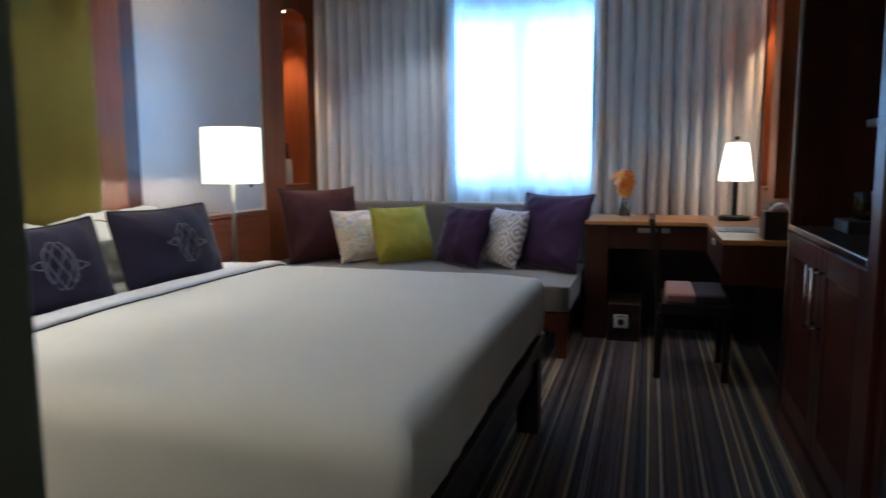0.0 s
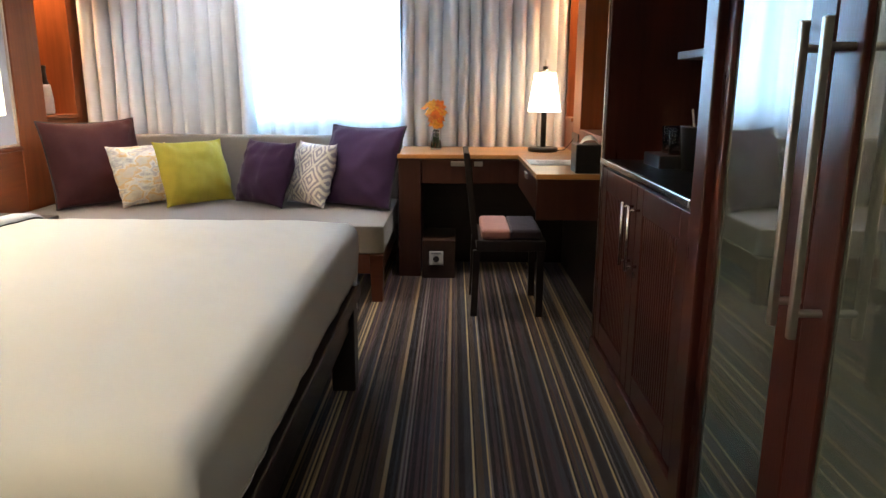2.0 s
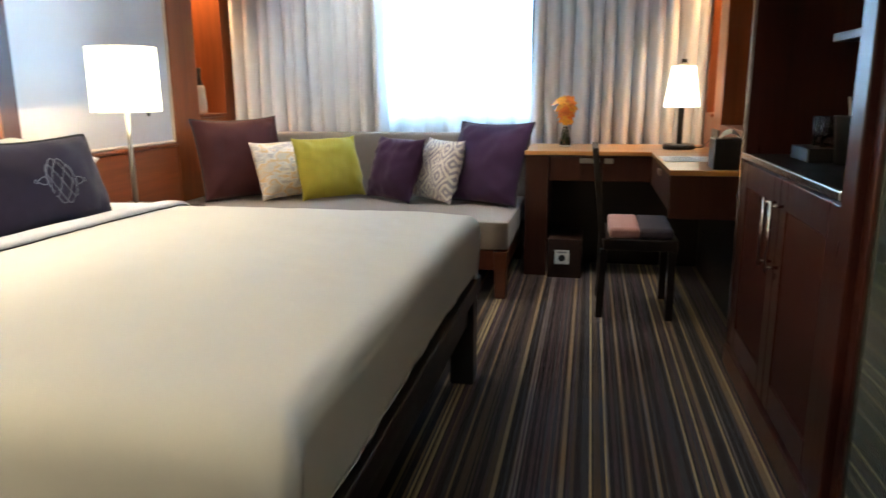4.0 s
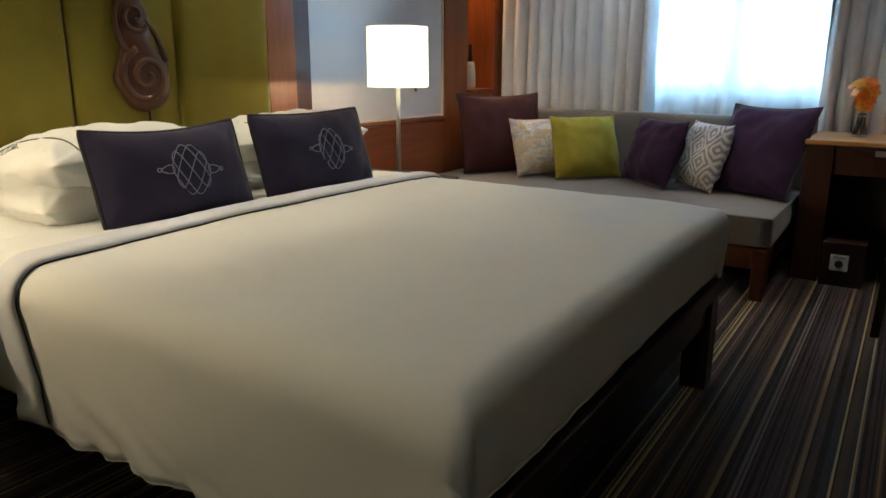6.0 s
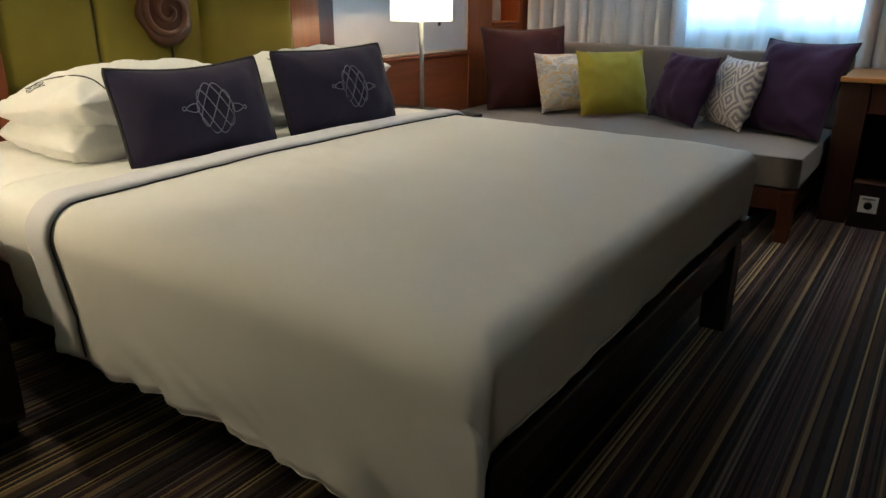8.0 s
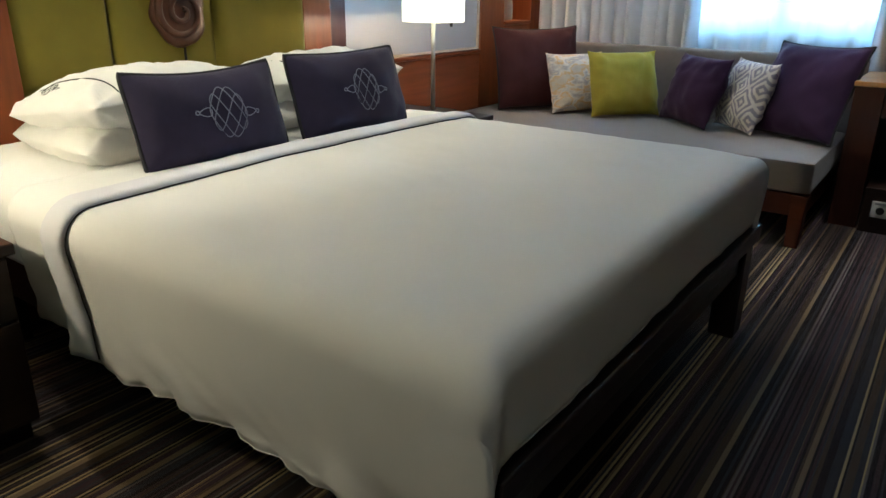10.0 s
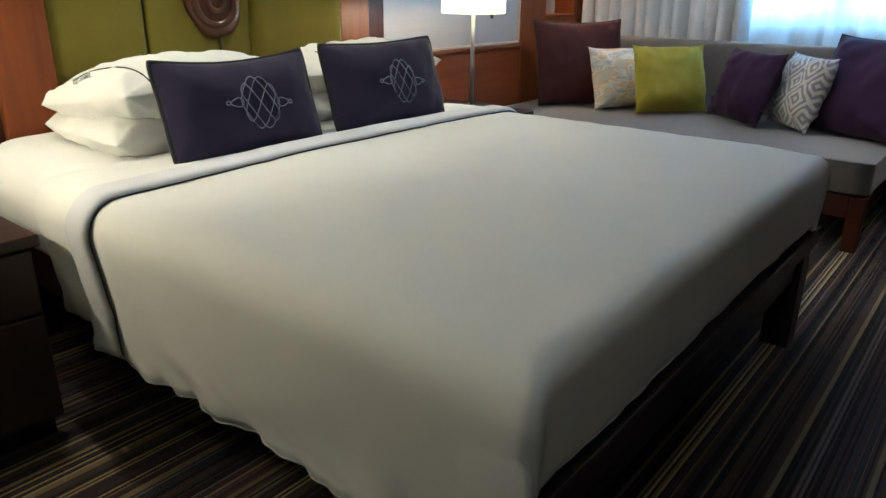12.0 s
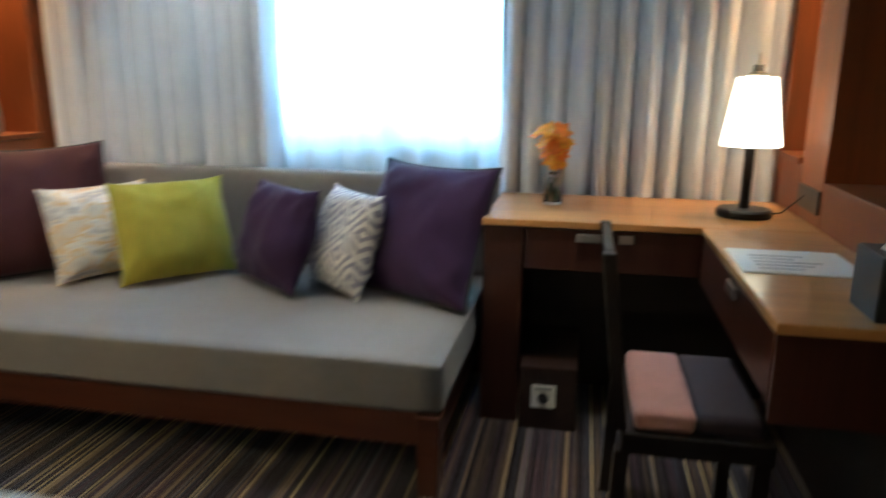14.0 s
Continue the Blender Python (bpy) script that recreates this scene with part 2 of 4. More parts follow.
BLACKMETAL = mat("black_metal", (0.012, 0.011, 0.012), 0.4, metal=0.3)
BLACKPLASTIC = mat("black_plastic", (0.014, 0.014, 0.015), 0.35)
DARKGLASS = mat("back_painted_glass", (0.075, 0.09, 0.08), 0.0, vary=0.03, scale=2)
DARKGLASS.node_tree.nodes["Principled BSDF"].inputs["IOR"].default_value = 2.6
WHITEPLASTIC = mat("white_plastic", (0.72, 0.71, 0.68), 0.4, vary=0.03)
PAPER = mat("white_paper", (0.82, 0.81, 0.78), 0.8, vary=0.03)
INK = mat("grey_print", (0.30, 0.30, 0.31), 0.8)
SHADE = glow("lit_drum_shade", (1.0, 0.92, 0.60), 1.5)
SHADE2 = glow("lit_tapered_shade", (1.0, 0.92, 0.70), 2.5)
BULB = glow("lit_downlight_lens", (1.0, 0.85, 0.6), 12)
CERAMIC = mat("cream_ceramic", (0.42, 0.38, 0.33), 0.45, vary=0.15, scale=20)
GLASS = glass_material("clear_glass")
VASEGLASS = glass_material("green_glass", (0.45, 0.6, 0.42))
LEAF = mat("dark_leaf", (0.03, 0.07, 0.02), 0.5, vary=0.3)
PETAL = mat("orange_petal", (0.88, 0.24, 0.015), 0.6, vary=0.3, scale=40)
PETAL2 = mat("yellow_petal", (0.90, 0.42, 0.025), 0.6, vary=0.3, scale=40)
PLUMSEAT = mat("dark_plum_seat", (0.030, 0.019, 0.027), 0.85, vary=0.1, scale=30, bump=0.3, bump_scale=400, sheen=0.1)
PINKSEAT = mat("dusty_pink_seat", (0.42, 0.21, 0.18), 0.85, vary=0.1, scale=30, bump=0.3, bump_scale=400, sheen=0.2)
FOIL = mat("gold_wrap", (0.6, 0.45, 0.25), 0.35, metal=0.7)
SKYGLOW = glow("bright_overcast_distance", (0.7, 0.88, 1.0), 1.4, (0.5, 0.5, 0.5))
# the facade is no lamp: its bluish emission stands in for daylight on it
FACADE = glow("glowing_facade_distance", (0.55, 0.75, 0.85), 0.9, (0.3, 0.35, 0.36))


# ---- building helpers ----
PLACE = {}


def thing(name, x, y, z, label, category, group="", turn=None, kind=""):
    ob = new(name)
    ob.matrix_world = pose(x, y, z) if turn is None else turn
    PLACE[ob.name] = Vector((x, y, z))
    return tagged(ob, label, category, group, kind)


def part(name, bm, material, parent=None, label="", local=False, smooth=False):
    """Links a bmesh as one mesh; world coordinates unless local."""
    me = bpy.data.meshes.new(name)
    at = Vector((0, 0, 0))
    if parent is not None and not local:
        at = PLACE.get(parent.name, Vector((0, 0, 0)))
        bmesh.ops.translate(bm, vec=-at, verts=bm.verts)
    bmesh.ops.recalc_face_normals(bm, faces=bm.faces)
    bm.to_mesh(me)
    bm.free()
    me.materials.append(material)
    if smooth:
        me.polygons.foreach_set("use_smooth", [True] * len(me.polygons))
    ob = new(name, me)
    if parent is not None:
        ob.parent = parent
        PLACE[ob.name] = at
    if label:
        ob["label"] = label
    return ob


def box(x0, x1, y0, y1, z0, z1, bevel=0.003, bm=None, seg=2):
    made = bmesh.new()
    bmesh.ops.create_cube(made, size=1)
    for v in made.verts:
        v.co = Vector(((x0 + x1) / 2 + v.co.x * (x1 - x0), (y0 + y1) / 2 + v.co.y * (y1 - y0), (z0 + z1) / 2 + v.co.z * (z1 - z0)))
    if bevel:
        bmesh.ops.bevel(made, geom=made.edges[:], offset=min(bevel, 0.45 * min(x1 - x0, y1 - y0, z1 - z0)), segments=seg, affect="EDGES", profile=0.5)
    if bm is None:
        return made
    me = bpy.data.meshes.new("tmp")
    made.to_mesh(me)
    made.free()
    bm.from_mesh(me)
    bpy.data.meshes.remove(me)
    return bm


def lathe(profile, x=0, y=0, z=0, n=32):
    """A turned form from (radius, height) pairs."""
    bm = bmesh.new()
    rings = []
    for r, h in profile:
        rings.append([bm.verts.new((x + r * math.cos(2 * math.pi * i / n), y + r * math.sin(2 * math.pi * i / n), z + h)) for i in range(n)])
    for a, b in zip(rings, rings[1:]):
        for i in range(n):
            bm.faces.new((a[i], a[(i + 1) % n], b[(i + 1) % n], b[i]))
    for ring, r in ((rings[0], profile[0][0]), (rings[-1], profile[-1][0])):
        if r > 0.0005:
            bm.faces.new(ring)
    bmesh.ops.remove_doubles(bm, verts=bm.verts, dist=1e-5)
    return bm


def tube(points, radius, n=8, closed=False, bm=None, taper=None):
    """A round bar along points; taper(f) scales its radius along the way."""
    bm = bmesh.new() if bm is None else bm
    pts = [Vector(p) for p in points]
    rings, count = [], len(pts)
    side = None
    for i, p in enumerate(pts):
        a = pts[(i - 1) % count] if closed or i else p
        b = pts[(i + 1) % count] if closed or i < count - 1 else p
        d = (b - a).normalized()
        if side is None:
            side = d.orthogonal().normalized()
        side = (side - d * side.dot(d)).normalized()
        up = d.cross(side)
        r = radius * (taper(i / max(count - 1, 1)) if taper else 1)
        rings.append([bm.verts.new(p + r * (math.cos(2 * math.pi * k / n) * side + math.sin(2 * math.pi * k / n) * up)) for k in range(n)])
    pairs = list(zip(rings, rings[1:])) + ([(rings[-1], rings[0])] if closed else [])
    for a, b in pairs:
        for k in range(n):
            bm.faces.new((a[k], a[(k + 1) % n], b[(k + 1) % n], b[k]))
    if not closed:
        bm.faces.new(rings[0])
        bm.faces.new(rings[-1])
    return bm


def sheet(nu, nv, place):
    """A grid of vertices from place(u, v), u and v from 0 to 1."""
    bm = bmesh.new()
    vs = [[bm.verts.new(place(i / nu, j / nv)) for j in range(nv + 1)] for i in range(nu + 1)]
    for i in range(nu):
        for j in range(nv):
            bm.faces.new((vs[i][j], vs[i + 1][j], vs[i + 1][j + 1], vs[i][j + 1]))
    return bm


def thicken(ob, depth):
    m = ob.modifiers.new("thickness", "SOLIDIFY")
    m.thickness, m.offset = depth, -1
    return ob


def structure(name, bm, material, label, category, smooth=False):
    return tagged(part(name, bm, material, smooth=smooth), label, category, kind="structure")


def wobble(x, y, z, s=1.0):
    return noise.noise(Vector((x * s, y * s, z * s)))


# ---- the shell of the room ----
structure("floor", box(-1.95, 2.2, -2.2, 5.45, -0.1, 0.0, 0), CARPET, "multicoloured brown, plum and cream striped carpet", "carpet")
structure("ceiling", box(-1.95, 2.2, -2.2, 5.45, 2.5, 2.6, 0), PLASTER, "plain white painted ceiling over the room", "ceiling")
bm = box(-1.95, 2.2, 5.22, 5.45, 0.0, 0.95, 0)
box(-1.95, 2.2, 5.22, 5.45, 2.22, 2.5, 0, bm)
box(-1.95, -1.45, 5.22, 5.45, 0.95, 2.22, 0, bm)
box(1.45, 2.2, 5.22, 5.45, 0.95, 2.22, 0, bm)
structure("wall_window", bm, PLASTER, "white plaster wall with a wide window behind curtains", "wall")
structure("wall_headboard", box(-2.1, -1.95, -2.2, 5.45, 0.0, 2.5, 0), PLASTER, "plaster wall behind the timber headboard panelling", "wall")
structure("wall_bathroom", box(-1.95, 0.56, 0.12, 0.25, 0.0, 2.5, 0.004), WALLDARK, "dark olive grey wall ending at the entry passage", "wall")
structure("wall_passage", box(0.44, 0.56, -2.0, 0.12, 0.0, 2.5, 0), WALLDARK, "dark olive grey wall along the entry passage", "wall")
structure("wall_entry", box(0.38, 2.2, -2.2, -2.0, 0.0, 2.5, 0), PLASTER, "plain wall that closes the entry passage", "wall")
structure("wall_wardrobe", box(2.05, 2.2, -2.0, 5.22, 0.0, 2.5, 0), PLASTER, "plain plaster wall behind the cabinets", "wall")
structure("wall_closet", box(1.5, 2.05, -2.0, 0.62, 0.0, 2.5, 0), WALLDARK, "olive grey wall beside the wardrobe", "wall")

# window with frame and panes
win = thing("window_1", 0, 5.3, 0.95, "wide aluminium window glowing with daylight behind sheer curtain", "window", kind="structure")
bm = box(-1.45, 1.45, 5.26, 5.32, 0.95, 1.0)
box(-1.45, 1.45, 5.26, 5.32, 2.17, 2.22, 0.003, bm)
box(-1.45, -1.40, 5.26, 5.32, 1.0, 2.17, 0.003, bm)
box(1.40, 1.45, 5.26, 5.32, 1.0, 2.17, 0.003, bm)
part("window_frame", bm, WHITEPLASTIC, win)
part("mullion", box(-0.06, 0.0, 5.25, 5.33, 1.0, 2.17), WHITEPLASTIC, win)
for a, b in ((-1.4, -0.06), (0.0, 1.4)):
    part("pane", box(a, b, 5.287, 5.293, 1.0, 2.17, 0), GLASS, win).visible_shadow = False
part("window_sill", box(-1.48, 1.48, 5.19, 5.25, 0.915, 0.945), WHITEPLASTIC, win)
structure("backdrop", box(-9, 9, 9.0, 9.05, 0.9, 9.0, 0), SKYGLOW, "bright hazy daylight beyond the window", "sky")
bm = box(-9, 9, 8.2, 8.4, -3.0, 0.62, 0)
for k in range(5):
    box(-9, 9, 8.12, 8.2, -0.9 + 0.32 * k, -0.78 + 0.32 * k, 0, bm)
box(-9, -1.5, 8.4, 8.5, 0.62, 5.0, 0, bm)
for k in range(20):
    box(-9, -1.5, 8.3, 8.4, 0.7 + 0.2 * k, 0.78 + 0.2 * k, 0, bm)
structure("backdrop_facade", bm, FACADE, "pale facade with horizontal louvres far outside, glowing in place of daylight", "building")

# headboard wall: posts, strips, panels, dado
FACE = -1.65


def wall_piece(name, y0, y1, z0, z1, x, material, label, category="panelling", bevel=0.004):
    return structure(name, box(-1.95, x, y0, y1, z0, z1, bevel), material, label, category)


wall_piece("trim_post", 2.73, 2.915, 0.0, 2.5, FACE + 0.035, CHERRY, "glossy reddish cherry wood post beside the headboard")
wall_piece("trim_post", 1.225, 1.41, 0.0, 2.5, FACE + 0.035, CHERRY, "glossy reddish cherry wood post beside the headboard")
wall_piece("trim_strip", 2.917, 3.045, 0.0, 2.5, FACE + 0.012, MAHOGANY, "dark polished timber strip next to the post")
wall_piece("trim_strip", 1.095, 1.223, 0.0, 2.5, FACE + 0.012, MAHOGANY, "dark polished timber strip next to the post")
for y0, y1 in ((3.047, 4.328), (0.252, 1.093)):
    wall_piece("trim_dado", y0, y1, 0.0, 0.765, FACE - 0.002, CHERRY_Y, "reddish cherry veneer dado below a rail")
    wall_piece("trim_rail", y0, y1, 0.767, 0.79, FACE + 0.014, CHERRY_Y, "rounded cherry wood rail on the dado", bevel=0.009)
    wall_piece("trim_panel", y0, y1, 0.792, 2.5, FACE - 0.02, LACQUER, "satin grey lacquered wall panel with pale edging")
    wall_piece("trim_edging", y0, y1, 0.792, 0.806, FACE - 0.008, TRIMPALE, "thin pale wood edging of the wall panel")
wall_piece("trim_edging", 4.312, 4.327, 0.808, 2.5, FACE - 0.008, TRIMPALE, "thin pale wood edging of the wall panel")
wall_piece("trim_post", 4.33, 4.62, 0.0, 2.5, FACE, CHERRY, "cherry wood post between wall panel and niche")
wall_piece("trim_panel", 1.412, 2.728, 0.0, 0.77, FACE - 0.03, CHERRY_Y, "cherry veneer panel behind the bed")


def niche(side, y0, y1, face, back, name):
    """A lit wall niche of timber with an arched head; side is -1 or 1."""
    t = thing(name, face, (y0 + y1) / 2, 0.0, "cherry wood wall niche lit from above with a small shelf", "niche", "lit niches beside the window", kind="structure")

    def b(a, c, ya, yb, za, zb, bevel=0.003):
        return box(min(a, c), max(a, c), ya, yb, za, zb, bevel)
    part("back", b(back, back + side * 0.02, y0, y1, 0.0, 2.5), CHERRY, t)
    part("base", b(face, back, y0 + 0.001, y1 - 0.001, 0.0, 0.93), CHERRY, t)
    part("shelf", b(face - side * 0.012, back, y0, y1, 0.933, 0.955), CHERRY_Y, t)
    bm = bmesh.new()
    half, mid, n = (y1 - y0) / 2, (y0 + y1) / 2, 16
    arc = [(mid + half * math.cos(math.pi * k / n), 2.17 + 0.08 * math.sin(math.pi * k / n)) for k in range(n + 1)]
    outline = arc + [(y0, 2.499), (y1, 2.499)]
    front = [bm.verts.new((face, y, z)) for y, z in outline]
    rear = [bm.verts.new((back, y, z)) for y, z in outline]
    bm.faces.new(front)
    bm.faces.new(rear)
    for k in range(len(outline)):
        j = (k + 1) % len(outline)
        bm.faces.new((front[k], front[j], rear[j], rear[k]))
    part("head", bm, CHERRY, t)
    c = lathe([(0.0, 0.0), (0.028, 0.0), (0.03, 0.006), (0.0, 0.008)], (face + back) / 2, mid, 2.238, 20)
    part("downlight", c, BULB, t, "small lit halogen downlight")
    return t


niche(-1, 4.622, 4.985, FACE, -1.87, "trim_niche")
wall_piece("trim_post", 4.987, 5.218, 0.0, 2.5, FACE, CHERRY, "cherry wood strip between niche and curtain")

# right side timber wall with niche and recess over the desk
RF = 1.64
niche(1, 4.74, 5.02, RF, 1.86, "trim_niche")
structure("trim_post", box(RF, 2.05, 5.022, 5.218, 0.0, 2.5), CHERRY, "cherry wood strip between niche and curtain", "panelling")
structure("trim_post", box(RF, 2.05, 4.48, 4.738, 0.0, 2.5), CHERRY, "cherry wood post beside the desk recess", "panelling")
structure("trim_sill", box(RF, 2.05, 3.16, 4.478, 0.0, 0.90), CHERRY_Y, "cherry wood ledge along the desk", "panelling")
structure("trim_recess", box(1.93, 2.05, 3.16, 4.478, 0.902, 2.5), MAHOGANY, "dark mahogany back of the wall recess", "panelling")
structure("wall_socket_trim", box(RF - 0.008, RF - 0.0005, 4.49, 4.72, 0.79, 0.87, 0.003), BLACKPLASTIC, "black plastic socket strip above the desk", "socket")


# headboard: padded olive panels
head = thing("headboard", FACE, 2.07, 0.77, "tall olive green upholstered headboard of padded panels", "headboard")
for y0, y1 in ((1.414, 1.772), (1.778, 2.247), (2.253, 2.727)):
    def pad(u, v, y0=y0, y1=y1):
        e = min(u, 1 - u) * (y1 - y0)
        f = min(v, 1 - v) * 1.7
        r = 0.03
        inn = r - math.sqrt(max(r * r - max(r - min(e, f), 0) ** 2, 0))
        return (FACE + 0.014 - inn + 0.003 * wobble(u * 3, v * 6, y0), y0 + u * (y1 - y0), 0.775 + v * 1.72)
    us = [0, 0.004, 0.012, 0.03, 0.06] + [0.1 + 0.08 * k for k in range(11)] + [0.94, 0.97, 0.988, 0.996, 1]
    bm = sheet(len(us) - 1, 30, lambda u, v: pad(us[round(u * (len(us) - 1))], v))
    thicken(part("panel", bm, OLIVE, head, smooth=True), -0.03)
part("backing", box(-1.95, FACE - 0.035, 1.412, 2.728, 0.772, 2.498, 0), BLACKWOOD, head, "dark backing in the gaps")


def carving():
    """A flame shaped wooden ornament with a curled scroll, hung on the headboard."""
    t = thing("wall_carving", FACE + 0.03, 2.06, 0.93, "brown carved wooden flame ornament with spiral scroll on headboard", "carving")
    y0, z0, x0 = 2.062, 1.075, FACE + 0.018
    bm = bmesh.new()
    rings = []
    rows = 44
    for i in range(rows + 1):
        h = i / rows
        z = 0.93 + h * 0.74
        # half widths: a round lower scroll, a waist, a smaller bulb, a curling tip
        w = 0.124 * math.sqrt(max(0.0, 1 - ((z - 1.07) / 0.142) ** 2))
        w = max(w, 0.072 * math.sqrt(max(0.0, 1 - ((z - 1.285) / 0.13) ** 2)))
        w = max(w, (0.064 * (1.67 - z) / 0.4 if z > 1.27 else 0))
        w = max(w, 0.075 if 1.12 < z < 1.28 else 0, 0.004)
        c = y0 - 0.035 * max(0, min(1, (z - 1.1) / 0.2)) + 0.05 * max(0, min(1, (z - 1.38) / 0.25)) + 0.008 * math.sin(z * 40)
        ring = []
        for k in range(24):
            a = 2 * math.pi * k / 24
            ring.append(bm.verts.new((x0 + 0.03 * max(0, math.sin(a)) ** 0.6 * min(1, w / 0.05), c + w * math.cos(a), z)))
        rings.append(ring)
    for a, b in zip(rings, rings[1:]):
        for k in range(24):
            bm.faces.new((a[k], a[(k + 1) % 24], b[(k + 1) % 24], b[k]))
    bm.faces.new(rings[0])
    bm.faces.new(rings[-1])

    def spiral(cy, cz, r0, turns, start, thick, sense=1):
        pts = []
        for k in range(60):
            f = k / 59
            a = start + sense * f * turns * 2 * math.pi
            r = r0 * (1 - 0.9 * f)
            pts.append((x0 + 0.022 + 0.010 * f, cy + r * math.cos(a), cz + r * math.sin(a)))
        tube(pts, thick, 8, bm=bm, taper=lambda f: 1.0 - 0.45 * f)
    spiral(y0 + 0.0, 1.07, 0.112, 1.9, 1.9, 0.017)
    spiral(y0 - 0.03, 1.30, 0.062, 1.3, -0.6, 0.013, -1)
    spiral(y0 - 0.02, 1.42, 0.04, 1.1, 2.4, 0.010)
    tube([(x0 + 0.020, y0 + 0.10 - 0.12 * f, 1.13 + 0.26 * f + 0.02 * math.sin(6 * f)) for f in [k / 20 for k in range(21)]], 0.014, 8, bm=bm, taper=lambda f: 1 - 0.6 * f)
    tube([(x0 + 0.020, y0 - 0.07 - 0.04 * math.sin(3 * f), 1.16 + 0.22 * f) for f in [k / 20 for k in range(21)]], 0.012, 8, bm=bm, taper=lambda f: 1 - 0.6 * f)
    ob = part("flame", bm, CARVED, t, smooth=True)
    part("hanging_rod", tube([(x0 + 0.004, y0 + 0.012, 0.80), (x0 + 0.004, y0 + 0.012, 0.94)], 0.005), BLACKMETAL, t, "thin dark rod")
    return ob


carving()


# ---- curtains ----
def curtain(name, x0, x1, y, z0, z1, waves, depth, material, label, seed, edge=0.0):
    def place(u, v):
        ph = 2 * math.pi * waves * (u + 0.035 * wobble(u * 7, seed, 0) + 0.012 * wobble(u * 9, v * 2.2, seed))
        amp = depth * (0.75 + 0.5 * wobble(u * 5, seed + 7, v))
        wave = math.copysign(abs(math.sin(ph)) ** 0.7, math.sin(ph)) + 0.3 * math.sin(2 * ph + 1.3)
        return (x0 + u * (x1 - x0) + 0.35 * depth * math.cos(ph) + edge * (1 - v) * u, y + amp * wave + 0.012 * wobble(u * 30, v * 3, seed), z0 + v * (z1 - z0))
    ob = part(name, sheet(int(waves * 22), 24, place), material, smooth=True)
    thicken(ob, 0.003)
    return tagged(ob, label, "curtain")


curtain("curtain", -1.645, -0.52, 5.085, 0.04, 2.46, 12, 0.072, CURTAIN, "long pleated grey curtain drawn beside the window", 3, 0.03)
curtain("curtain", 0.50, 1.625, 5.085, 0.04, 2.46, 12, 0.072, CURTAIN, "long pleated grey curtain hanging behind the desk", 11, -0.01)
sh = curtain("sheer_curtain", -0.72, 0.66, 5.155, 0.06, 2.44, 9, 0.022, SHEER, "thin white sheer curtain glowing with daylight", 23)
structure("trim_curtain_rail", box(-1.64, 1.62, 5.03, 5.19, 2.47, 2.498), WHITEPLASTIC, "white curtain rail under the ceiling", "curtain rail")

# ---- the bed ----
bed = thing("bed", -0.55, 1.92, 0.0, "large double bed with black wooden platform frame", "bed")
part("platform", box(-1.62, 0.50, 1.12, 2.80, 0.24, 0.40, 0.006), BLACKWOOD, bed)
part("foot_rail", box(0.455, 0.53, 1.09, 2.83, 0.345, 0.405, 0.006), BLACKWOOD, bed)
for x0, y0 in ((0.43, 2.70), (0.43, 1.12), (-1.55, 2.70), (-1.55, 1.12)):
    part("leg", box(x0, x0 + 0.09, y0, y0 + 0.10, 0.0, 0.338, 0.006), BLACKWOOD, bed)
part("recessed_plinth", box(-1.5, 0.2, 1.35, 2.6, 0.0, 0.238, 0), BLACKWOOD, bed)


def soft_block(x0, x1, y0, y1, z0, z1, r, crown=0.0, rough=0.004, seed=0):
    """A padded block with round edges, a little uneven."""
    bm = bmesh.new()
    bmesh.ops.create_cube(bm, size=1)
    bmesh.ops.subdivide_edges(bm, edges=bm.edges[:], cuts=24, use_grid_fill=True)
    sx, sy, sz = (x1 - x0) / 2, (y1 - y0) / 2, (z1 - z0) / 2
    for v in bm.verts:
        p = Vector((v.co.x * 2 * sx, v.co.y * 2 * sy, v.co.z * 2 * sz))
        q = Vector((max(-sx + r, min(sx - r, p.x)), max(-sy + r, min(sy - r, p.y)), max(-sz + r, min(sz - r, p.z))))
        d = p - q
        if d.length > 1e-6:
            p = q + d.normalized() * r
        if p.z > 0:
            p.z += crown * (1 - (p.x / sx) ** 2) * (1 - (p.y / sy) ** 2)
        w = rough * wobble(p.x * 5 + seed, p.y * 5, p.z * 5)
        p += Vector((w, w, w))
        v.co = p + Vector(((x0 + x1) / 2, (y0 + y1) / 2, (z0 + z1) / 2))
    return bm


part("mattress", soft_block(-1.57, 0.47, 1.13, 2.78, 0.402, 0.632, 0.09, 0.012, 0.006), LINEN, bed, "mattress under a white cotton sheet", smooth=True)


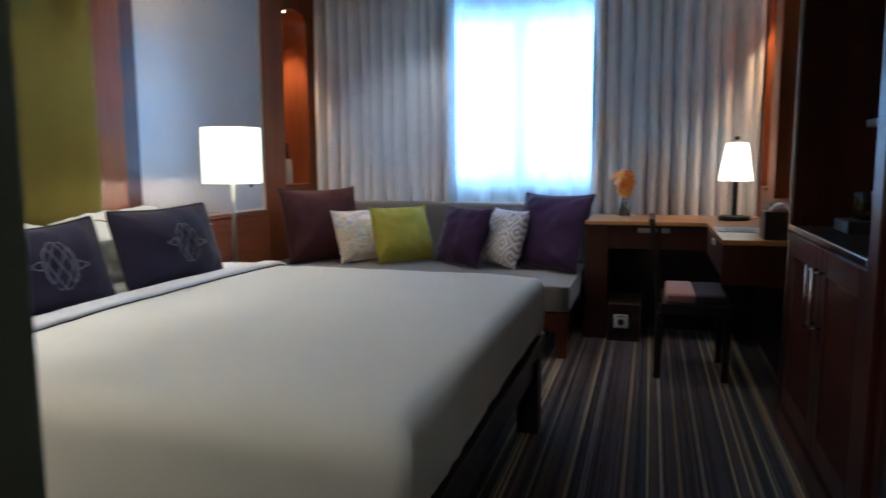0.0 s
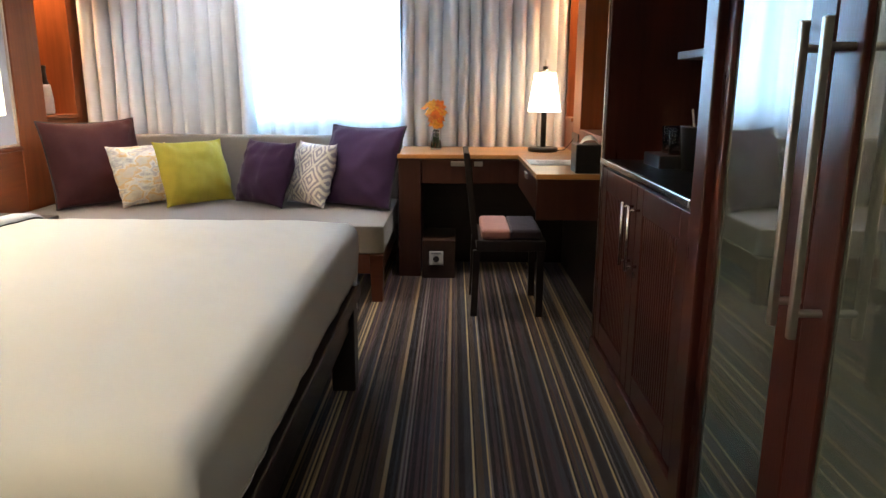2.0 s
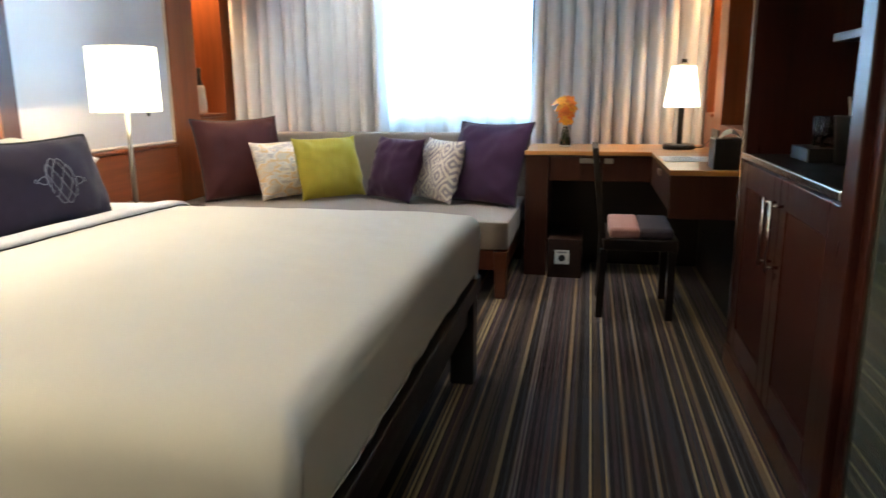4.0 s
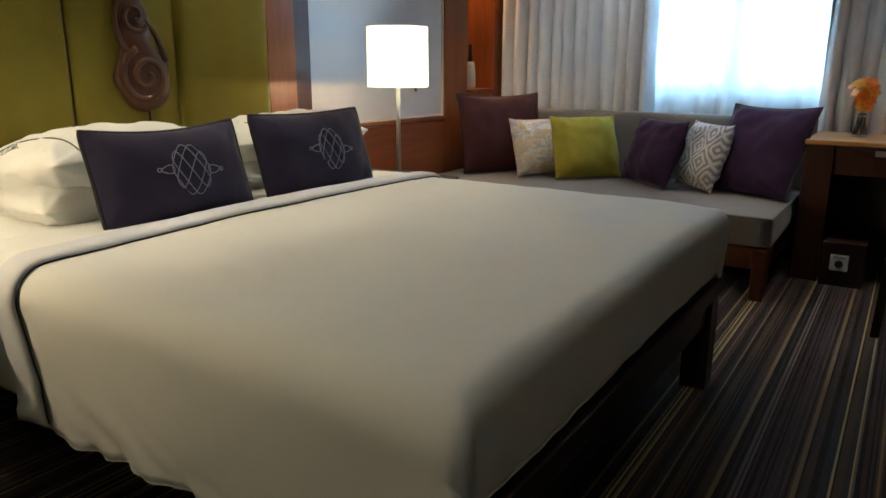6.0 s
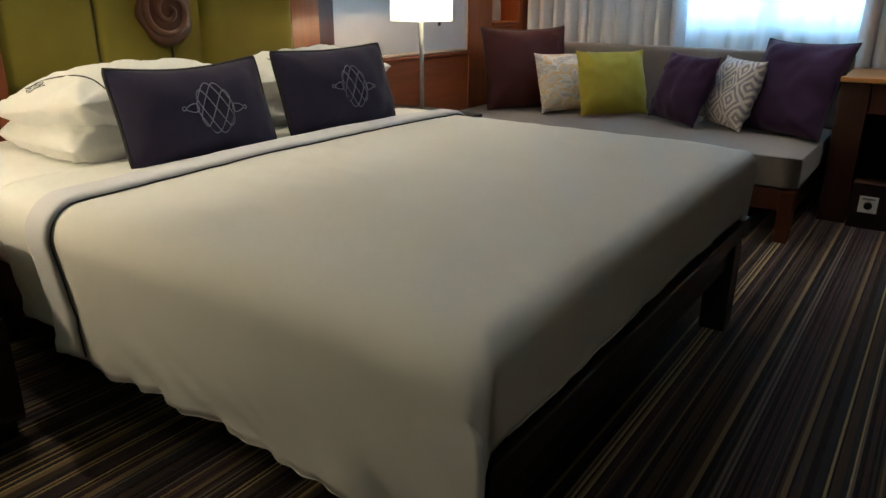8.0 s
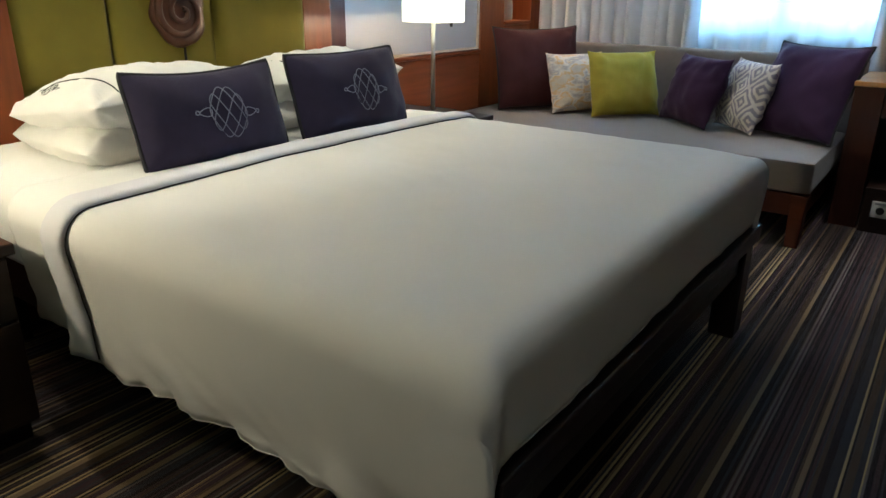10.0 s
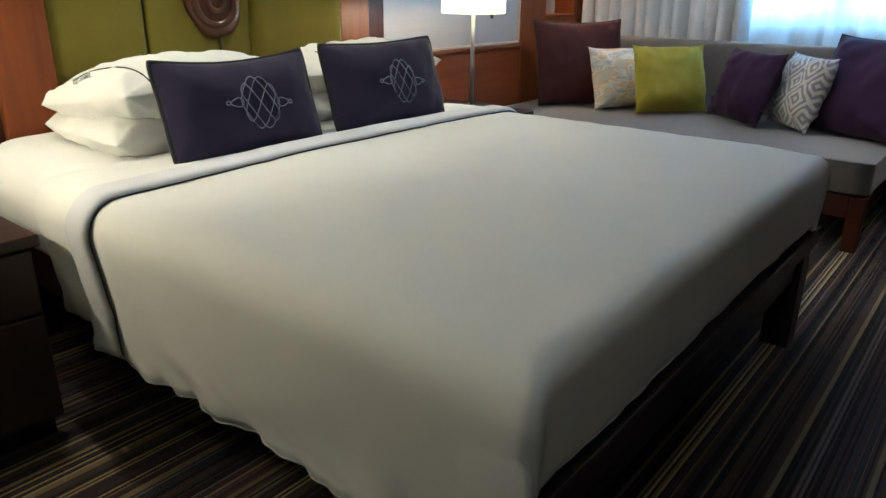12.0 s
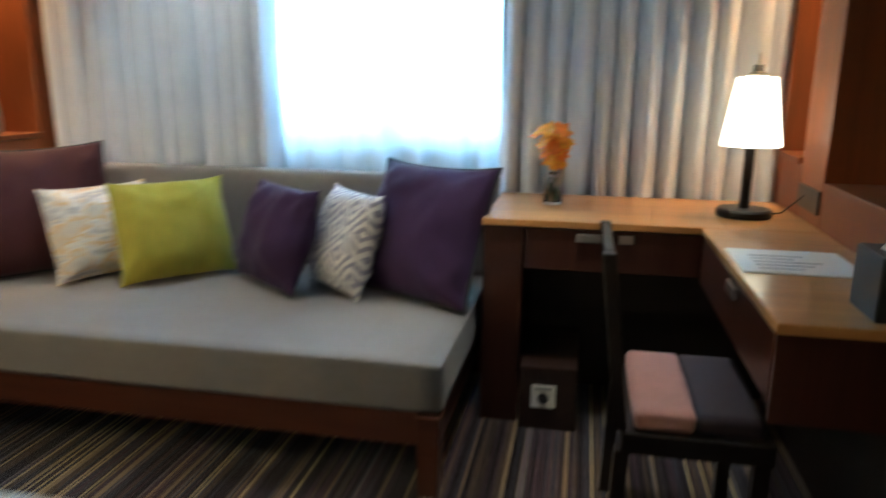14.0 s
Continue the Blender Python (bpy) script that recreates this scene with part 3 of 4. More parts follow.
def drape(x0, x1, y0, y1, top, side_r, foot, sides, seed, lift=0.0, foot_r=0.045):
    """Cover laid over the bed: flat on top, bent round the sides and the foot."""
    fx0, fx1 = x0, x1 - foot_r + foot if foot else x1
    ty0, ty1 = y0 + side_r - sides, y1 - side_r + sides

    def place(u, v):
        s, t = fx0 + u * (fx1 - fx0), ty0 + v * (ty1 - ty0)
        up = lift(u) if callable(lift) else lift
        cx = min(s, x1 - foot_r) if foot else s
        cy = max(y0 + side_r, min(y1 - side_r, t))
        ds, dt = s - cx, t - cy
        adt = abs(dt)
        share = ds ** 4 / (ds ** 4 + adt ** 4 + 1e-12)
        r = side_r + (foot_r - side_r) * share
        d = (ds ** 3 + adt ** 3) ** (1 / 3) if dt > 0 else (ds ** 12 + adt ** 12) ** (1 / 12)
        if d > 1e-6:
            q = math.hypot(ds, adt) if dt > 0 else d
            ux, uy = ds / q, dt / q
            arc = r * math.pi / 2
            if d < arc:
                out, drop = (r + up) * math.sin(d / r), (r + up) * (1 - math.cos(d / r))
            else:
                out, drop = r + up, r + up + d - arc
            hang = max(0.0, drop - r) / 0.3
            along = s + t * 0.9
            out += 0.012 * hang * wobble(along * 3.5, drop * 4, seed) + hang ** 2.4 * (0.016 * wobble(along * 8, drop * 7, seed + 4) + 0.015 * wobble(along * 19, drop * 12, seed + 6)) - 0.022 * hang
        else:
            ux = uy = out = drop = 0.0
        ox, oy = ux * out, uy * out
        z = top + up - drop
        z += 0.008 * wobble(s * 2.2, t * 2.2, seed) + 0.003 * wobble(s * 8, t * 5, seed + 2) + 0.002 * wobble(s * 17 + t * 6, t * 14, seed + 8)
        z -= 0.05 * max(0.0, s - 0.1) ** 2
        z += 0.012 * (1 - ((cy - (y0 + y1) / 2) / ((y1 - y0) / 2)) ** 2)
        if drop > r:
            z += 0.014 * wobble(s * 1.7 + t, 4.0, seed) * min(1, (drop - r) / 0.25)
        return (cx + ox + (0.0 if foot else 0.16 * min(adt, 0.3)), cy + oy, z)
    return place


COVER_X0 = -0.675
cover = part("duvet_cover", sheet(110, 130, drape(COVER_X0, 0.532, 1.015, 2.815, 0.657, 0.085, 0.232, 0.455, 5)), DUVET, None, smooth=True)
thicken(cover, 0.012)
tagged(cover, "smooth cream cotton duvet cover spread over the bed", "duvet")
laid = drape(COVER_X0, 0.532, 1.015, 2.815, 0.657, 0.085, 0.232, 0.455, 5)
for ends in (0.0, 1.0):
    part("side_hem", tube([laid(k / 130, ends) for k in range(112)], 0.0012, 6), DUVET, cover, "stitched hem of the cover", smooth=True)
part("foot_hem", tube([laid(1.0, 0.20 + 0.60 * k / 80) for k in range(81)], 0.0012, 6), DUVET, cover, "stitched hem of the cover", smooth=True)


def corner_flap():
    """The side of the cover, brought past the foot and folded back at the corner."""
    s0, x_end, roll, t0, t1 = 0.34, 0.540, 0.007, 0.13, 0.455

    def place(u, v):
        run = u * (x_end - s0 + 0.024)
        x = s0 + run
        fall = t0 + v * (t1 - t0)
        px, py, pz = laid((min(x, 0.486) - COVER_X0) / (0.487 - COVER_X0 + 0.232), (0.455 - fall) / 2.54)
        rise = min(1.0, run / 0.14)
        off = -0.004 + 0.007 * rise * rise * (3 - 2 * rise) * min(1.0, v * 4)
        turn = max(0.0, x - x_end) / roll
        return (min(x, x_end) + roll * math.sin(turn) - 0.035 * max(0.0, 1 - v * 5) * rise + 0.006 * wobble(v * 4, u, 7), py - off + roll * (1 - math.cos(turn)), pz)
    ob = part("corner_fold", sheet(36, 30, place), DUVET, cover, "folded corner of the cover at the foot", smooth=True)
    thicken(ob, 0.003)


corner_flap()
sheet_under = part("bed_sheet", sheet(40, 130, drape(-1.56, -0.93, 1.085, 2.81, 0.652, 0.13, 0, 0.33, 14, 0.0)), LINEN, bed, "loose white cotton sheet over the mattress", smooth=True)
thicken(sheet_under, 0.004)
fold = thing("folded_sheet", -0.74, 1.92, 0.66, "white sheet turned down over the duvet with charcoal piping", "sheet")


def soft_fold(u):
    """Rounded section of the turned down edge."""
    return 0.001 + 0.019 * max(0.0, 1 - (2 * u - 1) ** 4) ** 0.5


thicken(part("band", sheet(22, 130, drape(-0.775, -0.672, 1.012, 2.830, 0.657, 0.088, 0, 0.435, 5, soft_fold)), HEMCLOTH, fold, "pale lavender grey turned down edge", smooth=True), 0.004)
thicken(part("underfold", sheet(20, 130, drape(-0.99, -0.762, 1.024, 2.824, 0.655, 0.08, 0, 0.40, 9, lambda u: 0.002 + 0.006 * u)), LINEN, fold, "white cotton sheet", smooth=True), 0.006)
flat = drape(-0.775, -0.670, 1.012, 2.830, 0.657, 0.088, 0, 0.435, 5, 0.003)
part("piping", tube([Vector(flat(1.0, k / 160)) for k in range(161)], 0.0022, 6), PIPING, fold, "thin charcoal piping", smooth=True)


# ---- pillows and cushions ----
def pillow_shape(w, h, t, pinch=0.05, power=4.0, n=26, seed=0, wrinkle=0.004, sag=0.0, corner=0.05, ears=0.0):
    """Two bulged faces; local x is the width, z the height, y the thickness."""
    def outline(u, v):
        k = (1 + ears * (u * v) ** 6) / (1 + ears) - corner * (u * v) ** 4
        dip = pinch * (1.0 + sag) if v > 0 else 0.1 * abs(pinch)
        return k * u * w / 2 * (1 - pinch * (1 - v * v)), k * v * h / 2 * (1 - dip * (1 - u * u))

    def bulge(u, v):
        return t / 2 * max(0.0, (1 - abs(u) ** power)) ** 0.6 * max(0.0, (1 - abs(v) ** power)) ** 0.6

    bm = bmesh.new()
    for side in (-1, 1):
        vs = []
        for i in range(n + 1):
            row = []
            for j in range(n + 1):
                u, v = math.sin((i / n - 0.5) * math.pi), math.sin((j / n - 0.5) * math.pi)
                x, z = outline(u, v)
                b = bulge(u, v)
                for cu, cv in ((-1, -1), (-1, 1), (1, -1), (1, 1)):
                    ru, rv = (u - cu) * w / 2, (v - cv) * h / 2
                    far = math.hypot(ru, rv) / (0.5 * min(w, h))
                    if 0.02 < far < 1:
                        b += wrinkle * 0.9 * math.sin(9 * math.atan2(abs(rv), abs(ru)) + seed + cu + 2 * cv) * far * (1 - far) ** 1.5 * min(1, b / 0.02) * 2.2
                b += wrinkle * (1.3 * wobble(x * 7, z * 7, seed + 3 * side) + wobble(x * 16, z * 13, seed + side)) * min(1, b / 0.02) + 0.6 * wrinkle * wobble(x * 40, z * 25, seed) * min(1, b / 0.02)
                row.append(bm.verts.new((x, side * b, z)))
            vs.append(row)
        for i in range(n):
            for j in range(n):
                bm.faces.new((vs[i][j], vs[i + 1][j], vs[i + 1][j + 1], vs[i][j + 1]))
    bmesh.ops.remove_doubles(bm, verts=bm.verts, dist=1e-5)
    edge = []
    for k in range(120):
        a = 4 * k / 120
        i, f = int(a), (a - int(a)) * 2 - 1
        u, v = ((f, -1), (1, f), (-f, 1), (-1, -f))[i]
        x, z = outline(u, v)
        edge.append((x, 0, z))
    return bm, edge, outline, bulge


def knot_lines():
    """Interlaced loops of the woven emblem, as strokes in a unit square."""
    lines = []
    main = []
    for k in range(320):
        a = 2 * math.pi * k / 319
        p, q = math.sin(3 * a), math.sin(4 * a)
        main.append((p * (1 - 0.18 * q * q) * 0.66, q * (1 - 0.42 * p * p) * 0.80))
    lines.append([(x, z - 0.10 * x) for x, z in main])
    for s in (-1, 1):
        lines.append([(s * (0.82 + 0.22 * math.cos(a)), 0.12 * math.sin(a) * (1 - 0.45 * math.cos(a)) - 0.08 * s) for a in [2 * math.pi * k / 40 for k in range(41)]])
        lines.append([(s * (1.10 + 0.06 * math.cos(a)), -0.10 * s + 0.06 * math.sin(a)) for a in [2 * math.pi * k / 20 for k in range(21)]])
    return lines


def cushion(name, w, h, t, m, material, label, group, piping=None, emblem=0.0, seed=0, pinch=0.06, sag=0.3, ears=0.05):
    ob = thing(name, 0, 0, 0, label, "cushion", group, turn=m)
    bm, edge, outline, bulge = pillow_shape(w, h, t, pinch, 2.8, seed=seed, wrinkle=0.007 if emblem else 0.014, sag=sag, corner=0.035 if emblem else 0.0, ears=0.0 if emblem else ears)
    part("cover", bm, material, ob, local=True, smooth=True)
    if piping:
        part("piping", tube(edge, 0.0065, 6, closed=True), piping, ob, "dark corded edge", local=True, smooth=True)
    if emblem:
        for line in knot_lines():
            pts = []
            for ex, ez in line:
                u, v = ex * emblem / (w / 2) + 0.03, ez * emblem / (h / 2) - 0.07
                pts.append((u * w / 2, -bulge(u, v) - 0.003, v * h / 2))
            part("embroidery", tube(pts, 0.0017, 5), THREAD, ob, "silver grey embroidered interlaced loops", local=True)
    return ob


def leaning(base_left, base_right, top_left, top_right):
    """Pose, width and height of a cushion propped between four corners."""
    a, b, c, d = (Vector(p) for p in (base_left, base_right, top_left, top_right))
    ax = ((b - a) + (d - c)).normalized()
    az = (c + d) / 2 - (a + b) / 2
    height = az.length
    az = (az - ax * az.dot(ax)).normalized()
    ay = az.cross(ax)
    m = Matrix((ax, ay, az)).transposed().to_4x4()
    m.translation = (a + b + c + d) / 4
    return m, ((b - a).length + (d - c).length) / 2, height


def propped(name, corners, t, material, label, group, **more):
    m, w, h = leaning(*corners)
    return cushion(name, w, h, t, m, material, label, group, **more)


# white bed pillows, two stacks of two
for y, s in ((1.63, 1), (2.36, 2)):
    for k, (z, x, tilt) in enumerate(((0.705, -1.24, 0), (0.808, -1.22, -8))):
        ob = thing("pillow", 0, 0, 0, "plump white cotton bed pillow with charcoal piping, stacked on bed", "pillow", "white pillows on the bed",
                   turn=pose(x, y, z, 90, 0, 90 + (2 if k else -1)) @ pose(0, 0, 0, tilt, 2 * (k - 0.5), 0))
        bm, edge, outline, bulge = pillow_shape(0.72, 0.52, 0.23, 0.05, 2.6, 40, seed=10 * s + k, wrinkle=0.014)
        part("cover", bm, LINEN, ob, local=True, smooth=True)
        if k:
            line = [(outline(-0.70, v)[0], bulge(-0.70, v) + 0.002, outline(-0.70, v)[1]) for v in [-0.96 + 1.92 * j / 40 for j in range(41)]]
            part("piping", tube(line, 0.0022, 5), PIPING, ob, "thin charcoal piping", local=True)
        if k and s == 1:
            bm = bmesh.new()
            for ln in knot_lines():
                q = []
                for ex, ez in ln:
                    u, v = -0.84 + ez * 0.09, -0.25 + ex * 0.2
                    q.append((outline(u, v)[0], bulge(u, v) + 0.006, outline(u, v)[1]))
                tube(q, 0.0007, 4, bm=bm)
            part("embroidery", bm, PIPING, ob, "small grey embroidered emblem", local=True)

G = "aubergine bed cushions"
L = "dark aubergine rectangular cushion with embroidered emblem on bed"
propped("bed_cushion", ((-0.82, 1.345, 0.657), (-0.82, 1.888, 0.657), (-0.905, 1.338, 0.940), (-0.905, 1.882, 0.945)), 0.15, AUBERGINE, L, G, piping=PIPING, emblem=0.098, seed=1, pinch=0.035, sag=4.2)
propped("bed_cushion", ((-0.82, 1.952, 0.660), (-0.82, 2.516, 0.657), (-0.905, 1.942, 0.950), (-0.905, 2.535, 0.955)), 0.15, AUBERGINE, L, G, piping=PIPING, emblem=0.098, seed=2, pinch=0.03, sag=2.6)


# ---- window seat ----
sofa = thing("window_sofa", -0.56, 4.4, 0.0, "taupe upholstered window seat on a reddish wooden frame", "sofa")
part("seat_cushion", soft_block(-1.635, 0.515, 3.88, 4.90, 0.262, 0.415, 0.014, 0.0, 0.002), TAUPE, sofa, smooth=True)
part("backrest", soft_block(-1.635, 0.54, 4.90, 5.005, 0.40, 0.825, 0.02, 0.0, 0.002), TAUPE, sofa, smooth=True)
part("seam_piping", tube([(-1.63, 3.882, 0.411), (0.513, 3.882, 0.411), (0.513, 4.38, 0.411)], 0.004, 6), TAUPE, sofa)
part("front_rail", box(-1.635, 0.50, 3.895, 3.94, 0.15, 0.26, 0.004), SOFAWOOD, sofa)
part("side_rail", box(0.46, 0.505, 3.942, 4.88, 0.15, 0.26, 0.004), SOFAWOOD, sofa)
part("seat_board", box(-1.63, 0.458, 3.942, 4.895, 0.22, 0.259, 0), SOFAWOOD, sofa)
for x0, y0 in ((0.44, 3.835), (-1.63, 3.835), (0.44, 4.78), (-1.63, 4.78)):
    bm = box(x0, x0 + 0.075, y0 + 0.03, y0 + 0.105, 0.0, 0.26, 0.004)
    for v in bm.verts:
        if v.co.z < 0.1:
            v.co.x += (x0 + 0.0375 - v.co.x) * 0.2
    part("leg", bm, SOFAWOOD, sofa)

G = "cushions on the window seat"
propped("sofa_cushion", ((-1.46, 4.24, 0.428), (-1.09, 4.70, 0.428), (-1.56, 4.37, 0.930), (-1.19, 4.84, 0.938)), 0.23, MAROON, "large square maroon velvet cushion with dark corded edge", G, piping=PIPING, seed=4, pinch=0.03, sag=1.2, ears=0.03)
propped("sofa_cushion", ((0.05, 4.60, 0.428), (0.53, 4.31, 0.428), (0.085, 4.795, 0.90), (0.575, 4.515, 0.912)), 0.22, VIOLET, "large square deep violet cushion with dark corded edge", G, piping=PIPING, seed=5, pinch=0.03, sag=1.0, ears=0.03)
propped("sofa_cushion", ((-1.09, 4.31, 0.424), (-0.90, 4.68, 0.424), (-1.19, 4.40, 0.788), (-0.96, 4.80, 0.785)), 0.15, COLLAGE, "small cushion printed with ochre, grey and white collage", G, seed=6, pinch=-0.012, sag=-2.2, ears=0.065)
propped("sofa_cushion", ((-0.84, 4.35, 0.424), (-0.53, 4.685, 0.424), (-0.935, 4.46, 0.812), (-0.62, 4.80, 0.812)), 0.19, LIME, "small bright lime green cushion with ruffled corners", G, seed=7, pinch=-0.012, sag=-2.2, ears=0.065)
propped("sofa_cushion", ((-0.49, 4.62, 0.424), (-0.115, 4.36, 0.424), (-0.45, 4.79, 0.812), (-0.085, 4.47, 0.812)), 0.18, VIOLET, "small plain purple cushion leaning on the backrest", G, seed=8, pinch=-0.012, sag=-2.2, ears=0.065)
propped("sofa_cushion", ((-0.145, 4.62, 0.424), (0.11, 4.365, 0.424), (-0.125, 4.74, 0.812), (0.18, 4.48, 0.80)), 0.17, IKAT, "small white cushion woven with grey diamond pattern", G, seed=9, pinch=-0.012, sag=-2.2, ears=0.065)


# ---- nightstands ----
def nightstand(x0, x1, y0, y1, z, label):
    t = thing("nightstand", (x0 + x1) / 2, (y0 + y1) / 2, 0.0, label, "nightstand", "bedside nightstands")
    part("top", box(x0, x1, y0, y1, z - 0.03, z, 0.004), NIGHTWOOD, t)
    part("body", box(x0, x1 - 0.03, y0 + 0.015, y1 - 0.015, 0.06, z - 0.032, 0.003), NIGHTWOOD, t)
    part("drawer", box(x1 - 0.029, x1 - 0.012, y0 + 0.02, y1 - 0.02, z - 0.20, z - 0.04, 0.003), NIGHTWOOD, t)
    part("drawer", box(x1 - 0.029, x1 - 0.012, y0 + 0.02, y1 - 0.02, 0.08, z - 0.21, 0.003), NIGHTWOOD, t)
    part("plinth", box(x0 + 0.02, x1 - 0.06, y0 + 0.03, y1 - 0.03, 0.0, 0.058, 0), BLACKWOOD, t)


nightstand(-1.645, -0.955, 3.0, 3.41, 0.55, "dark walnut nightstand between the bed and the window seat")
nightstand(-1.645, -0.812, 0.27, 0.965, 0.57, "dark walnut nightstand beside the bed")

# bedside lamps
LX, LY = -1.19, 3.195
lampa = thing("table_lamp", LX, LY, 0.55, "lit white drum shade lamp on slim steel stem, on nightstand", "lamp")
part("base", box(LX - 0.09, LX + 0.09, LY - 0.09, LY + 0.09, 0.551, 0.58, 0.004), BLACKWOOD, lampa)
part("stem", tube([(LX, LY, 0.58), (LX, LY, 1.05)], 0.011, 16), STEEL, lampa, "brushed steel stem", smooth=True)
drum = lathe([(0.149, 1.015), (0.152, 1.013), (0.154, 1.016), (0.152, 1.300), (0.149, 1.302), (0.146, 1.299), (0.149, 1.015)], LX, LY, 0, 48)
part("shade", drum, SHADE, lampa, "glowing white fabric drum shade", smooth=True)
ring = tube([(LX + 0.148 * math.cos(a), LY + 0.148 * math.sin(a), 1.02) for a in [2 * math.pi * k / 40 for k in range(40)]], 0.003, 6, closed=True)
for k in range(3):
    a = 2 * math.pi * k / 3 + 0.4
    tube([(LX, LY, 1.045), (LX + 0.148 * math.cos(a), LY + 0.148 * math.sin(a), 1.02)], 0.003, 6, bm=ring)
part("shade_ring", ring, STEEL, lampa)
part("switch", lathe([(0.0, 0), (0.007, 0.002), (0.008, 0.02), (0.0, 0.024)], LX + 0.13, LY - 0.03, 0.992, 12), BLACKPLASTIC, lampa)

twin = copy_thing(lampa, pose(-1.14, 0.44, 0.571))

# bedside control panel on the dado, telephone and cards
ctl = thing("control_panel", -1.64, 3.25, 0.62, "black plastic bedside switch panel on the dado", "switch panel")
part("plate", box(FACE - 0.001, FACE + 0.022, 3.06, 3.43, 0.615, 0.675, 0.004), BLACKPLASTIC, ctl)
for k in range(4):
    part("button", box(FACE + 0.0225, FACE + 0.026, 3.19 + 0.022 * k, 3.203 + 0.022 * k, 0.64, 0.652, 0.001), STEEL, ctl)
note = tagged(part("note_card", box(-1.08, -0.98, 3.03, 3.12, 0.551, 0.556, 0.0005), PAPER), "small white card lying on the nightstand", "card")
book = tagged(part("notepad", box(-1.40, -1.28, 3.03, 3.10, 0.551, 0.562, 0.001), PAPER), "white notepad lying on the nightstand", "notepad")
rem = thing("telephone_handset", -1.1, 0.80, 0.571, "black handset lying on the nightstand", "handset")
part("body", box(-1.16, -0.97, 0.80, 0.855, 0.571, 0.595, 0.008), BLACKPLASTIC, rem)
part("label_strip", box(-1.06, -1.01, 0.81, 0.845, 0.5955, 0.5965, 0), PAPER, rem)

# niche bottles
def bottle(x, y, z, h, name_label):
    t = thing("bottle_vase", x, y, z, name_label, "vase", "tall vases in the niches")
    part("body", lathe([(0.0, 0.0), (0.038, 0.002), (0.042, 0.02), (0.040, 0.10), (0.033, 0.17), (0.028, 0.19), (0.0, 0.191)], x, y, z, 28), CERAMIC, t, "matt cream ceramic body", smooth=True)
    part("neck", lathe([(0.0, 0.192), (0.024, 0.192), (0.016, 0.22), (0.012, 0.27), (0.016, h - 0.01), (0.013, h), (0.0, h)], x, y, z, 24), BLACKWOOD, t, "dark turned neck", smooth=True)


bottle(-1.74, 4.80, 0.956, 0.31, "tall cream bottle vase with dark neck in niche")

# ---- desk ----
desk = thing("corner_desk", 1.1, 4.4, 0.0, "l-shaped cherry wood desk with drawers, along the window", "desk")
part("top", box(0.55, RF - 0.003, 4.40, 5.0, 0.728, 0.752, 0.003), DESKTOP, desk, "warm honey brown veneer top")
part("return_top", box(1.27, RF - 0.003, 3.45, 4.399, 0.728, 0.752, 0.003), DESKTOP, desk, "warm honey brown veneer top")
part("pedestal", box(0.555, 0.69, 4.412, 4.99, 0.0, 0.727, 0.003), DESKWOOD, desk)
part("apron", box(0.692, 1.30, 4.43, 4.98, 0.575, 0.727, 0.002), DESKWOOD, desk)
for a, b in ((0.70, 0.995), (1.0, 1.272)):
    d = part("drawer", box(a, b, 4.41, 4.429, 0.58, 0.722, 0.002), DESKWOOD, desk)
    hx = (0.87, 0.985) if a < 0.9 else (1.01, 1.06)
    part("handle", box(hx[0], hx[1], 4.396, 4.409, 0.683, 0.712, 0.004), STEEL, d, "flat brushed steel pull")
part("return_body", box(1.292, RF - 0.004, 3.475, 4.42, 0.565, 0.727, 0.002), DESKWOOD, desk)
part("end_panel", box(1.275, RF - 0.004, 3.455, 3.474, 0.535, 0.727, 0.002), DESKWOOD, desk)
d = part("drawer", box(1.274, 1.291, 3.48, 4.39, 0.57, 0.722, 0.002), DESKWOOD, desk)
part("handle", box(1.260, 1.273, 3.82, 3.93, 0.683, 0.712, 0.004), STEEL, d, "flat brushed steel pull")
part("back_panel", box(0.692, RF - 0.004, 4.80, 4.82, 0.0, 0.573, 0), BLACKWOOD, desk)
part("side_panel", box(RF - 0.03, RF - 0.004, 3.46, 4.79, 0.0, 0.563, 0), BLACKWOOD, desk)

sock = thing("floor_socket_box", 0.79, 4.45, 0.0, "dark box under the desk with a white socket plate", "socket box")
part("box", box(0.70, 0.90, 4.37, 4.78, 0.0, 0.235, 0.004), NIGHTWOOD, sock)
pl = part("plate", box(0.742, 0.828, 4.362, 4.369, 0.085, 0.171, 0.003), WHITEPLASTIC, sock, "white socket plate")
part("opening", lathe([(0.0, 0.0), (0.02, 0.0), (0.018, 0.004), (0.0, 0.004)], 0, 0, 0, 20), BLACKPLASTIC, pl, local=True).matrix_local = Matrix.Translation(Vector((0.785, 4.3615, 0.122)) - PLACE[pl.name]) @ pose(0, 0, 0, 90)
part("caption", box(0.756, 0.814, 4.3605, 4.3617, 0.153, 0.163, 0), INK, pl)

